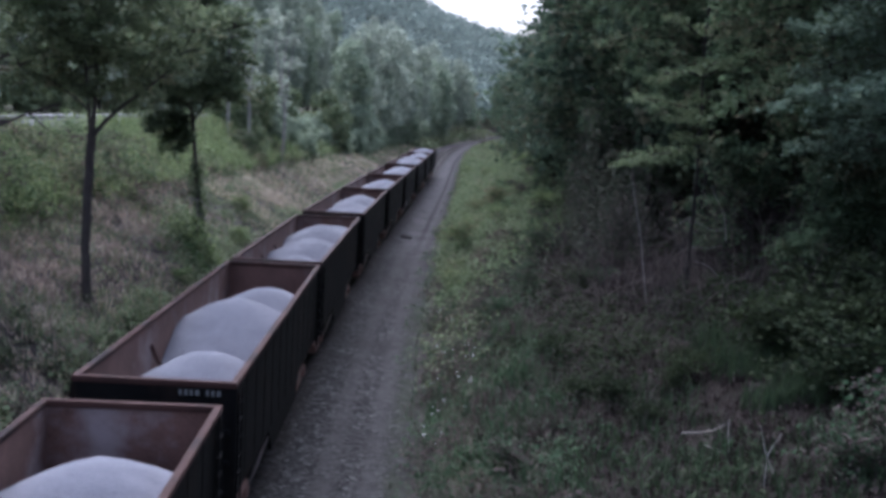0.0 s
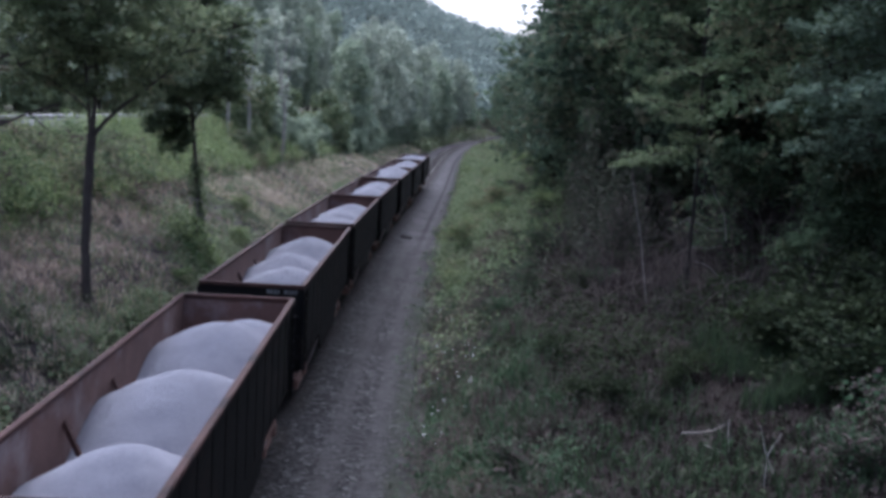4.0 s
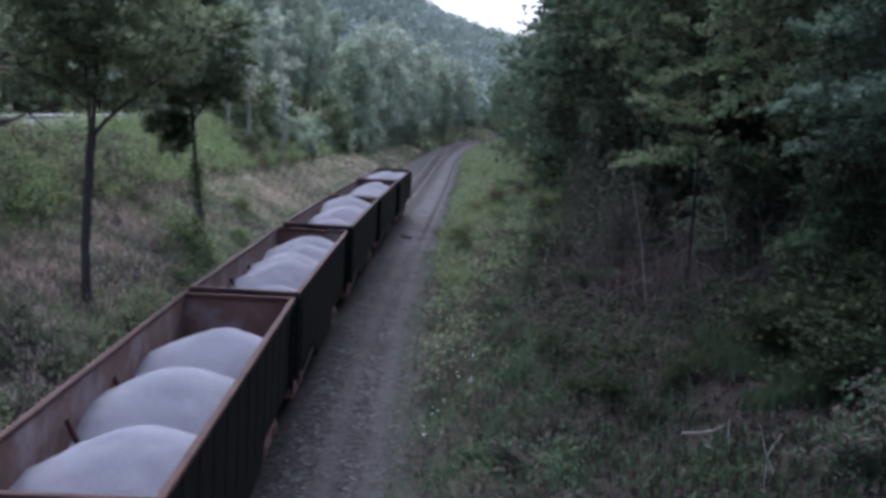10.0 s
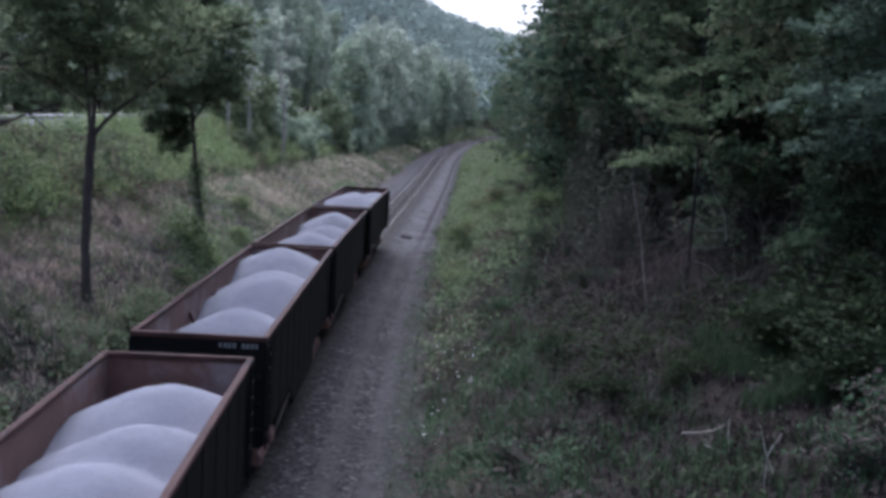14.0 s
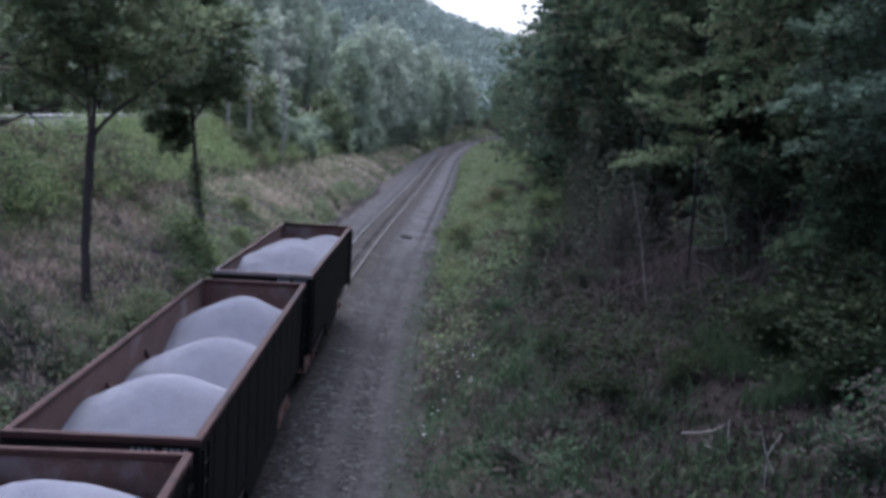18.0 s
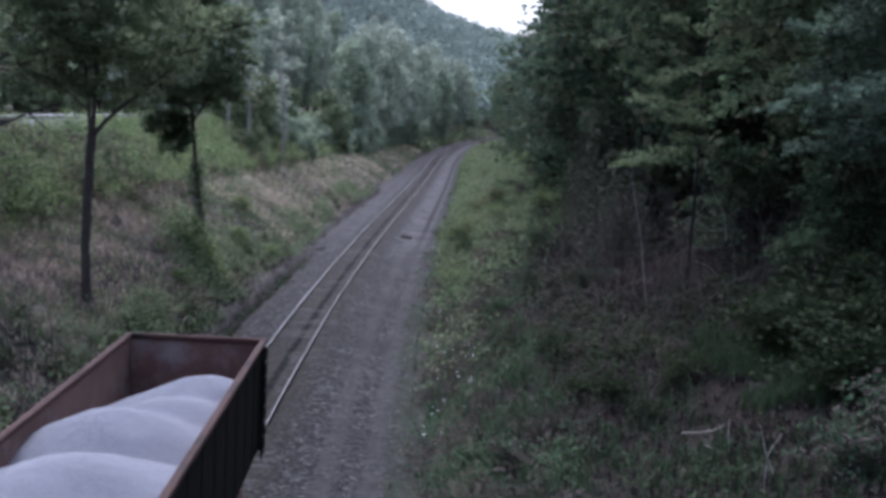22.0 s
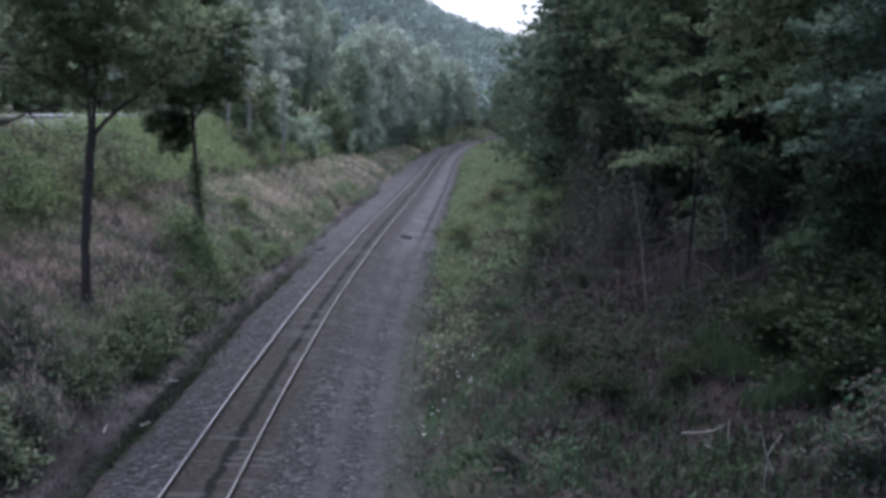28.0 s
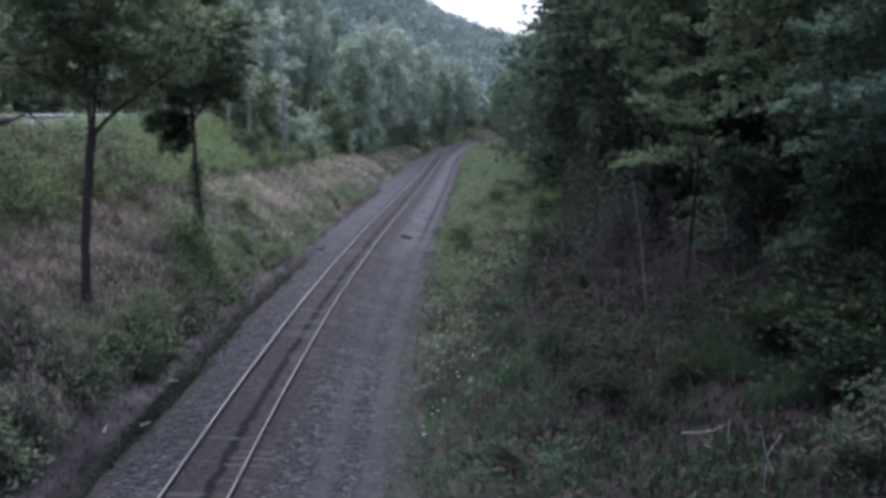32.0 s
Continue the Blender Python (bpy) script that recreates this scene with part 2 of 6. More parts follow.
    ditch = math_node(nd, lk, 'MULTIPLY', ditch, step_range(nd, lk, sep.outputs[1], 75, 50))
    col = mix(nd, lk, math_node(nd, lk, 'MULTIPLY', ditch, 0.95), col, (0.008, 0.008, 0.007))
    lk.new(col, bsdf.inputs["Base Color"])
    bsdf.inputs["Roughness"].default_value = 0.95
    bsdf.inputs["Specular IOR Level"].default_value = 0.06
    h = math_node(nd, lk, 'ADD', vor.outputs["Distance"], noise_tex(nd, lk, pos, 9, 5))
    bump(nd, lk, bsdf, h, 0.8, 0.05)
    return m


M_GROUND = ground_material()
M_ASPHALT = surface("worn_asphalt", (0.04, 0.04, 0.042), (0.075, 0.073, 0.072), 0.6, 0.85, grain=60)
M_RAIL = surface("rail_side_rust", (0.0165, 0.00924, 0.00594), (0.033, 0.0198, 0.0139), 3, 0.95)
M_RAILTOP = surface("polished_rail_head", (0.21, 0.21, 0.216), (0.28, 0.28, 0.288), 2, 0.45, 1.0, relief=0.0005)
M_TIE = surface("creosoted_tie", (0.015, 0.013, 0.0113), (0.036, 0.031, 0.027), 2.5, 0.9, grain=18, relief=0.01)
_nd, _lk = M_TIE.node_tree.nodes, M_TIE.node_tree.links
_sx = _nd.new("ShaderNodeSeparateXYZ")
_lk.new(_nd.new("ShaderNodeTexCoord").outputs["Object"], _sx.inputs[0])
_grease = math_node(_nd, _lk, 'MULTIPLY', step_range(_nd, _lk, _sx.outputs[0], 0.0, 0.1), step_range(_nd, _lk, _sx.outputs[0], 0.34, 0.24))
_base = _nd["Principled BSDF"].inputs["Base Color"]
_lk.new(mix(_nd, _lk, math_node(_nd, _lk, 'MULTIPLY', _grease, 0.8), _base.links[0].from_socket, (0.008, 0.0075, 0.0075)), _base)
M_BLACK = surface("black_car_paint", (0.0038, 0.0038, 0.0040), (0.0105, 0.0098, 0.0096), 1.5, 0.6, grain=40, stain=(0.024, 0.0155, 0.012), stain_at=(0.55, 0.76))
M_BLACK.node_tree.nodes["Principled BSDF"].inputs["Roughness"].default_value = 0.85
M_BLACK.node_tree.nodes["Principled BSDF"].inputs["Specular IOR Level"].default_value = 0.08
M_RUST = surface("rusty_steel_inside", (0.07, 0.036, 0.029), (0.145, 0.078, 0.062), 1.3, 0.9, 0.0, grain=22, stain=(0.23, 0.19, 0.19), stain_scale=0.6, stain_at=(0.51, 0.73))
M_RIM = surface("worn_rim_steel", (0.038, 0.0175, 0.0135), (0.062, 0.030, 0.0255), 1.8, 0.9, 0.0, grain=30, stain=(0.016, 0.0088, 0.008), stain_at=(0.5, 0.66))
M_RIM.node_tree.nodes["Principled BSDF"].inputs["Specular IOR Level"].default_value = 0.25
# pale rust of the hopper plates; also paints a sky reflection on one rim
M_RUST_SHEEN = surface("pale_rust_and_sheen", (0.16, 0.125, 0.118), (0.30, 0.25, 0.245), 2.0, 0.9, grain=24, stain=(0.12, 0.06, 0.045), stain_at=(0.52, 0.7))
M_TRUCK = surface("rusty_cast_steel", (0.10, 0.055, 0.044), (0.24, 0.135, 0.105), 3, 0.85, 0.0)
M_WHEEL = surface("wheel_steel", (0.09, 0.075, 0.07), (0.22, 0.19, 0.18), 3, 0.6, 0.5)
M_STONE = surface("pale_crushed_stone", (0.132, 0.132, 0.155), (0.176, 0.176, 0.203), 1.1, 0.95, grain=34, relief=0.05)
M_MARK = surface("faded_white_marking", (0.11, 0.11, 0.11), (0.19, 0.19, 0.185), 6, 0.8)
M_BARK = surface("grey_brown_bark", (0.0306, 0.0255, 0.0221), (0.085, 0.0714, 0.0629), 3, 0.95, grain=14, relief=0.02)
M_BARK_B = surface("dark_maple_bark", (0.028, 0.0225, 0.0205), (0.072, 0.059, 0.054), 3, 0.95, grain=14, relief=0.02)
# M_BARK made darker: the wood's shade on its trunks is in the colour.
M_BARK_N = surface("shaded_wood_bark", (0.0091, 0.0078, 0.00715), (0.0273, 0.0228, 0.0208), 3, 0.95, grain=14, relief=0.02)
M_PALE_BARK = surface("pale_dead_bark", (0.19, 0.172, 0.162), (0.40, 0.37, 0.35), 2.5, 0.9, grain=14, relief=0.01)
M_TWIG = surface("grey_brown_twigs", (0.036, 0.029, 0.027), (0.095, 0.079, 0.073), 3, 0.95, grain=14, relief=0.01)
M_DEAD = surface("bleached_dead_wood", (0.255, 0.225, 0.203), (0.54, 0.495, 0.45), 4, 0.9, grain=20)
M_LEAF_A = foliage("maple_leaves", (0.098, 0.132, 0.075), (0.252, 0.30, 0.165), dry=(0.32, 0.255, 0.175), dry_amount=(0.56, 0.86), patch=0.5, through_light=0.35)
# Valley oaks: paled so that the leaf colour carries the distant haze.
M_LEAF_B = foliage("hazed_oak_leaves", (0.205, 0.258, 0.182), (0.44, 0.505, 0.365), through_light=0.45)
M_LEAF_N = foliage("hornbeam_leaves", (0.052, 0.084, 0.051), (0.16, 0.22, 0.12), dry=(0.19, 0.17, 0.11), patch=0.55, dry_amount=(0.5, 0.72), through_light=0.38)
# Darker copy of M_LEAF_N: the wood edge's shade is in the colour.
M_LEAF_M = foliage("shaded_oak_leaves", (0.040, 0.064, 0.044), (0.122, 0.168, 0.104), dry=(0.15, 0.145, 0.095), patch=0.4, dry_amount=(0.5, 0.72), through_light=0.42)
# Locusts: distance haze is put into this leaf colour as well.
M_LEAF_C = foliage("hazed_locust_leaves", (0.243, 0.285, 0.220), (0.47, 0.52, 0.415), through_light=0.45)
# Far hill: bluish grey mixed into the leaf colour stands for haze.
M_LEAF_D = foliage("hazed_far_leaves", (0.175, 0.22, 0.198), (0.32, 0.38, 0.325), patch=0.02, through_light=0.5)
M_LEAF_O = foliage("olive_leaves", (0.102, 0.14, 0.074), (0.22, 0.27, 0.145), patch=0.4, through_light=0.3)
M_LEAF_L = foliage("linden_leaves", (0.145, 0.205, 0.148), (0.315, 0.40, 0.285), patch=0.4, through_light=0.4)
# Brush leaves, dark partly for tree shade put into the colour.
M_BRUSH = foliage("shaded_brush_leaves", (0.0178, 0.0296, 0.0146), (0.0632, 0.08, 0.0385), patch=0.4)
M_BANKLEAF = foliage("bank_leaves", (0.112, 0.145, 0.08), (0.225, 0.265, 0.145), dry=(0.29, 0.235, 0.18), patch=0.3, dry_amount=(0.56, 0.78), through_light=0.2)
# Lighter weed leaves; the open verge's brighter light is put into the colour.
M_VERGE = foliage("sunny_verge_leaves", (0.10, 0.136, 0.072), (0.22, 0.266, 0.135), dry=(0.24, 0.195, 0.15), patch=0.3, dry_amount=(0.56, 0.76), through_light=0.3)
M_GREYWOOD = surface("grey_dead_wood", (0.16, 0.14, 0.135), (0.32, 0.29, 0.27), 4, 0.9, grain=20)
# Dry grass tone, raised so the far bank holds haze in its colour.
M_DRY = foliage("dry_grass", (0.41, 0.355, 0.265), (0.79, 0.69, 0.53), patch=0.4, through_light=0.15)
M_WITHERED = foliage("withered_grass", (0.20, 0.158, 0.13), (0.40, 0.325, 0.268), patch=0.4, through_light=0.15)
M_GRASS = foliage("bank_grass", (0.102, 0.139, 0.0726), (0.243, 0.281, 0.139), dry=(0.632, 0.509, 0.413), patch=0.26, dry_amount=(0.44, 0.6), through_light=0.15)
M_FIELD = foliage("field_weeds", (0.112, 0.158, 0.072), (0.262, 0.32, 0.146), dry=(0.26, 0.205, 0.148), patch=0.2, dry_amount=(0.55, 0.75), through_light=0.3)
M_WEED = foliage("verge_weeds", (0.038, 0.072, 0.036), (0.11, 0.17, 0.085), dry=(0.12, 0.092, 0.085), patch=0.3, dry_amount=(0.44, 0.6), through_light=0.2)
M_LUSH = foliage("lush_grass", (0.040, 0.065, 0.035), (0.10, 0.142, 0.072), patch=0.5, through_light=0.2)
M_CREEPER = foliage("creeper_leaves", (0.05, 0.06, 0.041), (0.115, 0.128, 0.09), dry=(0.115, 0.096, 0.083), patch=0.6, dry_amount=(0.45, 0.7), through_light=0.3)
M_DEADTWIG = surface("brown_dead_twigs", (0.06, 0.047, 0.042), (0.15, 0.118, 0.106), 3, 0.95, grain=14, relief=0.01)
# Dry litter, its tone lowered to hold the canopy's shade.
M_LITTER = foliage("shaded_dry_litter", (0.0235, 0.0172, 0.0160), (0.056, 0.042, 0.0395), dry=(0.02, 0.0215, 0.0145), patch=0.3, dry_amount=(0.55, 0.7), through_light=0.05)
M_VINE = foliage("vine_leaves", (0.055, 0.112, 0.034), (0.155, 0.255, 0.08), through_light=0.25)
M_FLOWER = surface("white_petals", (0.7, 0.7, 0.68), (0.85, 0.85, 0.84), 8, 0.7)
M_STEEL = surface("galvanised_steel", (0.147, 0.15, 0.158), (0.217, 0.22, 0.227), 1.5, 0.5, 0.6)


# ---- mesh helpers ----
def mesh_of(name, verts, faces, mat, smooth_shade=False):
    """A mesh from arrays: faces is one (n, 4) or (n, 3) array or a list of such arrays."""
    if isinstance(faces, np.ndarray):
        faces = [faces]
    faces = [f for f in faces if len(f)]
    me = bpy.data.meshes.new(name)
    verts = np.ascontiguousarray(verts, np.float32)
    me.vertices.add(len(verts))
    me.vertices.foreach_set("co", verts.ravel())
    loops = np.concatenate([f.ravel() for f in faces]).astype(np.int32)
    sizes = np.concatenate([np.full(len(f), f.shape[1]) for f in faces]).astype(np.int32)
    me.loops.add(len(loops))
    me.loops.foreach_set("vertex_index", loops)
    me.polygons.add(len(sizes))
    me.polygons.foreach_set("loop_start", np.concatenate([[0], np.cumsum(sizes)[:-1]]).astype(np.int32))
    if smooth_shade:
        me.polygons.foreach_set("use_smooth", np.ones(len(sizes), bool))
    me.update(calc_edges=True)
    me.materials.append(mat)
    return me


def part_mesh(name, me, parent=None, label=""):
    ob = new(name, me)
    ob.parent = parent
    return tagged(ob, label)


def part(name, bm, mat, parent=None, label=""):
    me = bpy.data.meshes.new(name)
    bm.to_mesh(me)
    bm.free()
    me.materials.append(mat)
    return part_mesh(name, me, parent, label)


def thing(name, label, category, group="", at=None, kind=""):
    ob = tagged(new(name), label, category, group, kind)
    ob.empty_display_size = 0.3
    if at is not None:
        ob.matrix_world = at
    return ob


def box(bm, x0, x1, y0, y1, z0, z1, bevel=0.0):
    r = bmesh.ops.create_cube(bm, size=1.0, matrix=Matrix.Translation(((x0 + x1) / 2, (y0 + y1) / 2, (z0 + z1) / 2)) @ Matrix.Diagonal((x1 - x0, y1 - y0, z1 - z0, 1)))
    if bevel:
        es = {e for v in r["verts"] for e in v.link_edges}
        bmesh.ops.bevel(bm, geom=list(es), offset=bevel, segments=1, affect='EDGES')
    return bm


def boxed(*a, **k):
    return box(bmesh.new(), *a, **k)


def cyl(bm, p, q, r, seg=12, r2=None):
    p, q = Vector(p), Vector(q)
    d = q - p
    m = Matrix.Translation((p + q) / 2) @ d.to_track_quat('Z', 'Y').to_matrix().to_4x4()
    bmesh.ops.create_cone(bm, cap_ends=True, segments=seg, radius1=r, radius2=r if r2 is None else r2, depth=d.length, matrix=m)
    return bm


def tube(points, radii, sides=6):
    """Verts and faces of a tapered tube."""
    p = np.asarray(points, float)
    t = np.gradient(p, axis=0)
    t /= np.linalg.norm(t, axis=1)[:, None] + 1e-9
    ref = np.where(np.abs(t[:, 2:3]) > 0.9, np.array([[1.0, 0, 0]]), np.array([[0, 0, 1.0]]))
    a = np.cross(t, ref)
    a /= np.linalg.norm(a, axis=1)[:, None] + 1e-9
    b = np.cross(t, a)
    ang = np.linspace(0, 2 * np.pi, sides, endpoint=False)
    r = np.asarray(radii)[:, None, None]
    v = p[:, None] + r * (np.cos(ang)[None, :, None] * a[:, None] + np.sin(ang)[None, :, None] * b[:, None])
    n = len(p)
    i, j = np.meshgrid(np.arange(n - 1), np.arange(sides), indexing="ij")
    k = (j + 1) % sides
    f = np.stack([i * sides + j, i * sides + k, (i + 1) * sides + k, (i + 1) * sides + j], -1).reshape(-1, 4)
    return v.reshape(-1, 3), f


def join(pieces):
    vs, fs, n = [], [], 0
    for v, f in pieces:
        vs.append(v)
        fs.append(f + n)
        n += len(v)
    return np.concatenate(vs), np.concatenate(fs)


def leaves(rng, centres, size, flat=0.5, droop=0.0, aspect=0.75):
    """A folded four-cornered leaf at each centre, turned at random and lying more or less flat."""
    n = len(centres)
    size = size * rng.uniform(0.6, 1.35, n)
    az = rng.uniform(0, 2 * np.pi, n)
    tilt = rng.normal(0, 1, n) * (1.15 - flat)
    d = np.stack([np.cos(az), np.sin(az), np.sin(tilt) * 0.9 - droop], -1)
    d /= np.linalg.norm(d, axis=1)[:, None]
    up = np.stack([rng.normal(0, 1 - flat, n), rng.normal(0, 1 - flat, n), np.ones(n)], -1)
    s = np.cross(d, up)
    s /= np.linalg.norm(s, axis=1)[:, None] + 1e-9
    nn = np.cross(s, d)
    h, w = (size * 0.5)[:, None], (size * 0.5 * aspect)[:, None]
    v = np.stack([centres - d * h, centres + s * w + nn * w * 0.35, centres + d * h - nn * h * 0.2, centres - s * w + nn * w * 0.35], 1)
    f = np.arange(4 * n).reshape(n, 4)
    return v.reshape(-1, 3), f


# ---- ground: one sheet to the horizon ----
def grid_steps(spec):
    out = [spec[0][0]]
    for a, b, step in spec:
        k = max(1, int(round((b - a) / step)))
        out += list(np.linspace(a, b, k + 1)[1:])
    return np.array(out)


def ground():
    us = grid_steps([(-1500, -300, 150), (-300, -60, 12), (-60, -34, 2), (-34, -14, 0.8), (-14, -6, 0.35), (-6, -2, 0.16), (-2, 4.7, 0.8), (4.7, 14, 0.35), (14, 30, 0.8), (30, 70, 4), (70, 310, 20), (310, 1510, 150)])
    ys = grid_steps([(-300, -30, 10), (-30, 10, 2), (10, 18, 1.0), (18, 50, 0.35), (50, 70, 0.55), (70, 150, 1.1), (150, 330, 3), (330, 1000, 14), (1000, 3000, 200)])
    u, y = np.meshgrid(us, ys)
    x = track_x(y) + u
    z = ground_z(x, y)
    v = np.stack([x, y, z], -1).reshape(-1, 3)
    nu, ny = len(us), len(ys)
    i, j = np.meshgrid(np.arange(ny - 1), np.arange(nu - 1), indexing="ij")
    f = np.stack([i * nu + j, i * nu + j + 1, (i + 1) * nu + j + 1, (i + 1) * nu + j], -1).reshape(-1, 4)
    me = mesh_of("ground", v, f, M_GROUND, True)
    at = me.attributes.new("offset", 'FLOAT', 'POINT')
    at.data.foreach_set("value", u.ravel().astype(np.float32))
    tagged(new("ground", me), "earth banks and gravel bed of a railway cutting", "ground", kind="structure")


ground()


def ribbon(curve, y0, y1, step, profile, x_shift=0.0):
    """Sweeps a closed profile of (across, up) along a curve of the plan."""
    ys = np.arange(y0, y1 + 0.01, step)
    x = curve(ys)
    h = np.arctan2(curve(ys + 0.5) - curve(ys - 0.5), 1.0)
    pr = np.array(profile)
    off = pr[:, 0] + x_shift
    v = np.stack([x[:, None] + off[None] * np.cos(h)[:, None], ys[:, None] - off[None] * np.sin(h)[:, None],
                  np.broadcast_to(pr[None, :, 1], (len(ys), len(pr)))], -1)
    n, k = len(ys), len(pr)
    i, j = np.meshgrid(np.arange(n - 1), np.arange(k), indexing="ij")
    j2 = (j + 1) % k
    f = np.stack([i * k + j, i * k + j2, (i + 1) * k + j2, (i + 1) * k + j], -1).reshape(-1, 4)
    return v.reshape(-1, 3), f


def railway():
    track = thing("railway_track", "single railway track of steel rails on wooden ties in gravel", "railway track", kind="structure")
    side = [(-0.07, -0.178), (0.07, -0.178), (0.07, -0.165), (0.012, -0.14), (0.012, -0.05), (0.036, -0.04), (0.036, -0.006), (-0.036, -0.006), (-0.036, -0.04), (-0.012, -0.05), (-0.012, -0.14), (-0.07, -0.165)]
    # the right rail's bright strip is narrower, standing in for a dimmer reflection
    for s, w in ((-0.752, 0.0105), (0.752, 0.0075)):
        head = [(-w - 0.002, -0.0058), (w + 0.002, -0.0058), (w, 0.0), (-w, 0.0)]
        rail = part_mesh("rail", mesh_of("rail", *ribbon(track_x, -170, 430, 2.0, side, s), M_RAIL), track, "rusty steel rail with a shiny head")
        part_mesh("rail_head", mesh_of("rail_head", *ribbon(track_x, -170, 430, 2.0, head, s), M_RAILTOP), rail, "polished bright rail head")
    rng = random.Random(5)
    shapes = []
    for k in range(6):
        bm = boxed(-1.3, 1.3, -0.115, 0.115, -0.16, 0.0, bevel=0.015)
        for v in bm.verts:
            v.co.x += rng.uniform(-0.03, 0.03)
            v.co.y += rng.uniform(-0.012, 0.012)
            v.co.z += rng.uniform(-0.008, 0.008)
        me = bpy.data.meshes.new("tie")
        bm.to_mesh(me)
        bm.free()
        me.materials.append(M_TIE)
        shapes.append(me)
    y, far = 15.0, []
    while y < 260:
        x, h = along(track_x, y)
        m = pose(x + rng.uniform(-0.04, 0.04), y, -0.150 + rng.uniform(-0.018, 0.012), 0, 0, -math.degrees(h) + rng.uniform(-1, 1))
        if y < 150:
            t = part_mesh("tie", rng.choice(shapes), track)
            t.matrix_world = m
        else:
            me = shapes[0]
            co = np.empty(len(me.vertices) * 3)
            me.vertices.foreach_get("co", co)
            far.append((np.array([m @ Vector(c) for c in co.reshape(-1, 3)]), [tuple(p.vertices) for p in me.polygons]))
        y += 0.535
    vs, fs, n = [], [], 0
    for v, f in far:
        vs.append(v)
        fs += [tuple(i + n for i in q) for q in f]
        n += len(v)
    me = bpy.data.meshes.new("far_ties")
    me.from_pydata(np.concatenate(vs).tolist(), [], fs)
    me.materials.append(M_TIE)
    tagged(part_mesh("far_ties", me, track), kind="stuff")


railway()


def road():
    prof = [(-3.6, 6.60), (3.6, 6.60), (3.6, 6.77), (0, 6.83), (-3.6, 6.77)]
    tagged(new("road", mesh_of("road", *ribbon(road_x, -120, 420, 4.0, prof), M_ASPHALT)), "grey two-lane asphalt road beyond the field", "road", kind="structure")
    rail = thing("guardrail", "galvanised steel guardrail on posts along the road", "guardrail")
    beam = [(0.0, 7.28), (0.05, 7.33), (0.0, 7.39), (0.05, 7.46), (0.0, 7.52), (-0.02, 7.52), (0.03, 7.46), (-0.02, 7.39), (0.03, 7.33), (-0.02, 7.28)]
    part_mesh("beam", mesh_of("beam", *ribbon(road_x, 30, 250, 2.0, beam, 4.0), M_STEEL), rail)
    post = bpy.data.meshes.new("post")
    bm = boxed(-0.06, 0.06, -0.05, 0.05, -0.3, 0.85, bevel=0.008)
    bm.to_mesh(post)
    bm.free()
    post.materials.append(M_STEEL)
    for y in np.arange(32, 250, 3.8):
        x, h = along(road_x, y)
        p = part_mesh("post", post, rail)
        p.matrix_world = pose(x + 3.9, y, 6.7, 0, 0, -math.degrees(h))


road()


# ---- the train ----
TOP, FLOOR, HALF = 3.70, 1.35, 1.53


# heaps in each car, from the last one forward: metres from its rear end, offset across, height, slope
HEAPS = {}
HEAPS[0] = [(3.3, 0.8, 3.68, 0.6), (4.7, 0.5, 3.64, 0.6), (6.1, -0.12, 3.84, 0.58), (9.1, 0.15, 3.96, 0.5)]
HEAPS[1] = [(3.2, 0.3, 3.84, 0.66), (7.3, 0.4, 3.72, 0.66), (11.0, 0.15, 3.78, 0.62)]
HEAPS[2] = [(2.1, -0.05, 3.96, 0.6), (6.0, 0.3, 3.78, 0.62), (7.3, 0.45, 3.82, 0.62), (11.4, 0.3, 3.6, 0.62)]
HEAPS[3] = [(2.5, 0.34, 3.7, 0.58), (4.7, 0.5, 3.62, 0.6), (6.4, 0.1, 3.6, 0.62), (9.0, 0.42, 3.7, 0.62), (12.3, 0.42, 3.44, 0.64)]
HEAPS[4] = [(3.8, 0.33, 3.62, 0.62), (7.6, 0.15, 3.64, 0.62), (11.5, 0.42, 3.62, 0.64)]
HEAPS[5] = [(3.5, 0.22, 3.64, 0.64), (7.9, 0.05, 3.6, 0.64), (11.0, 0.44, 3.6, 0.64)]
HEAPS[6] = [(2.2, 0.65, 3.58, 0.66), (3.1, 0.14, 3.64, 0.64), (7.5, 0.25, 3.6, 0.64), (12.0, 0.35, 3.5, 0.68)]
HEAPS[7] = [(3.7, 0.4, 3.56, 0.64), (6.4, 0.0, 3.64, 0.6), (11.8, 0.35, 3.54, 0.68)]
HEAPS[8] = [(2.5, 0.15, 3.56, 0.64), (6.2, 0.32, 3.52, 0.66), (10.2, 0.32, 3.5, 0.66)]


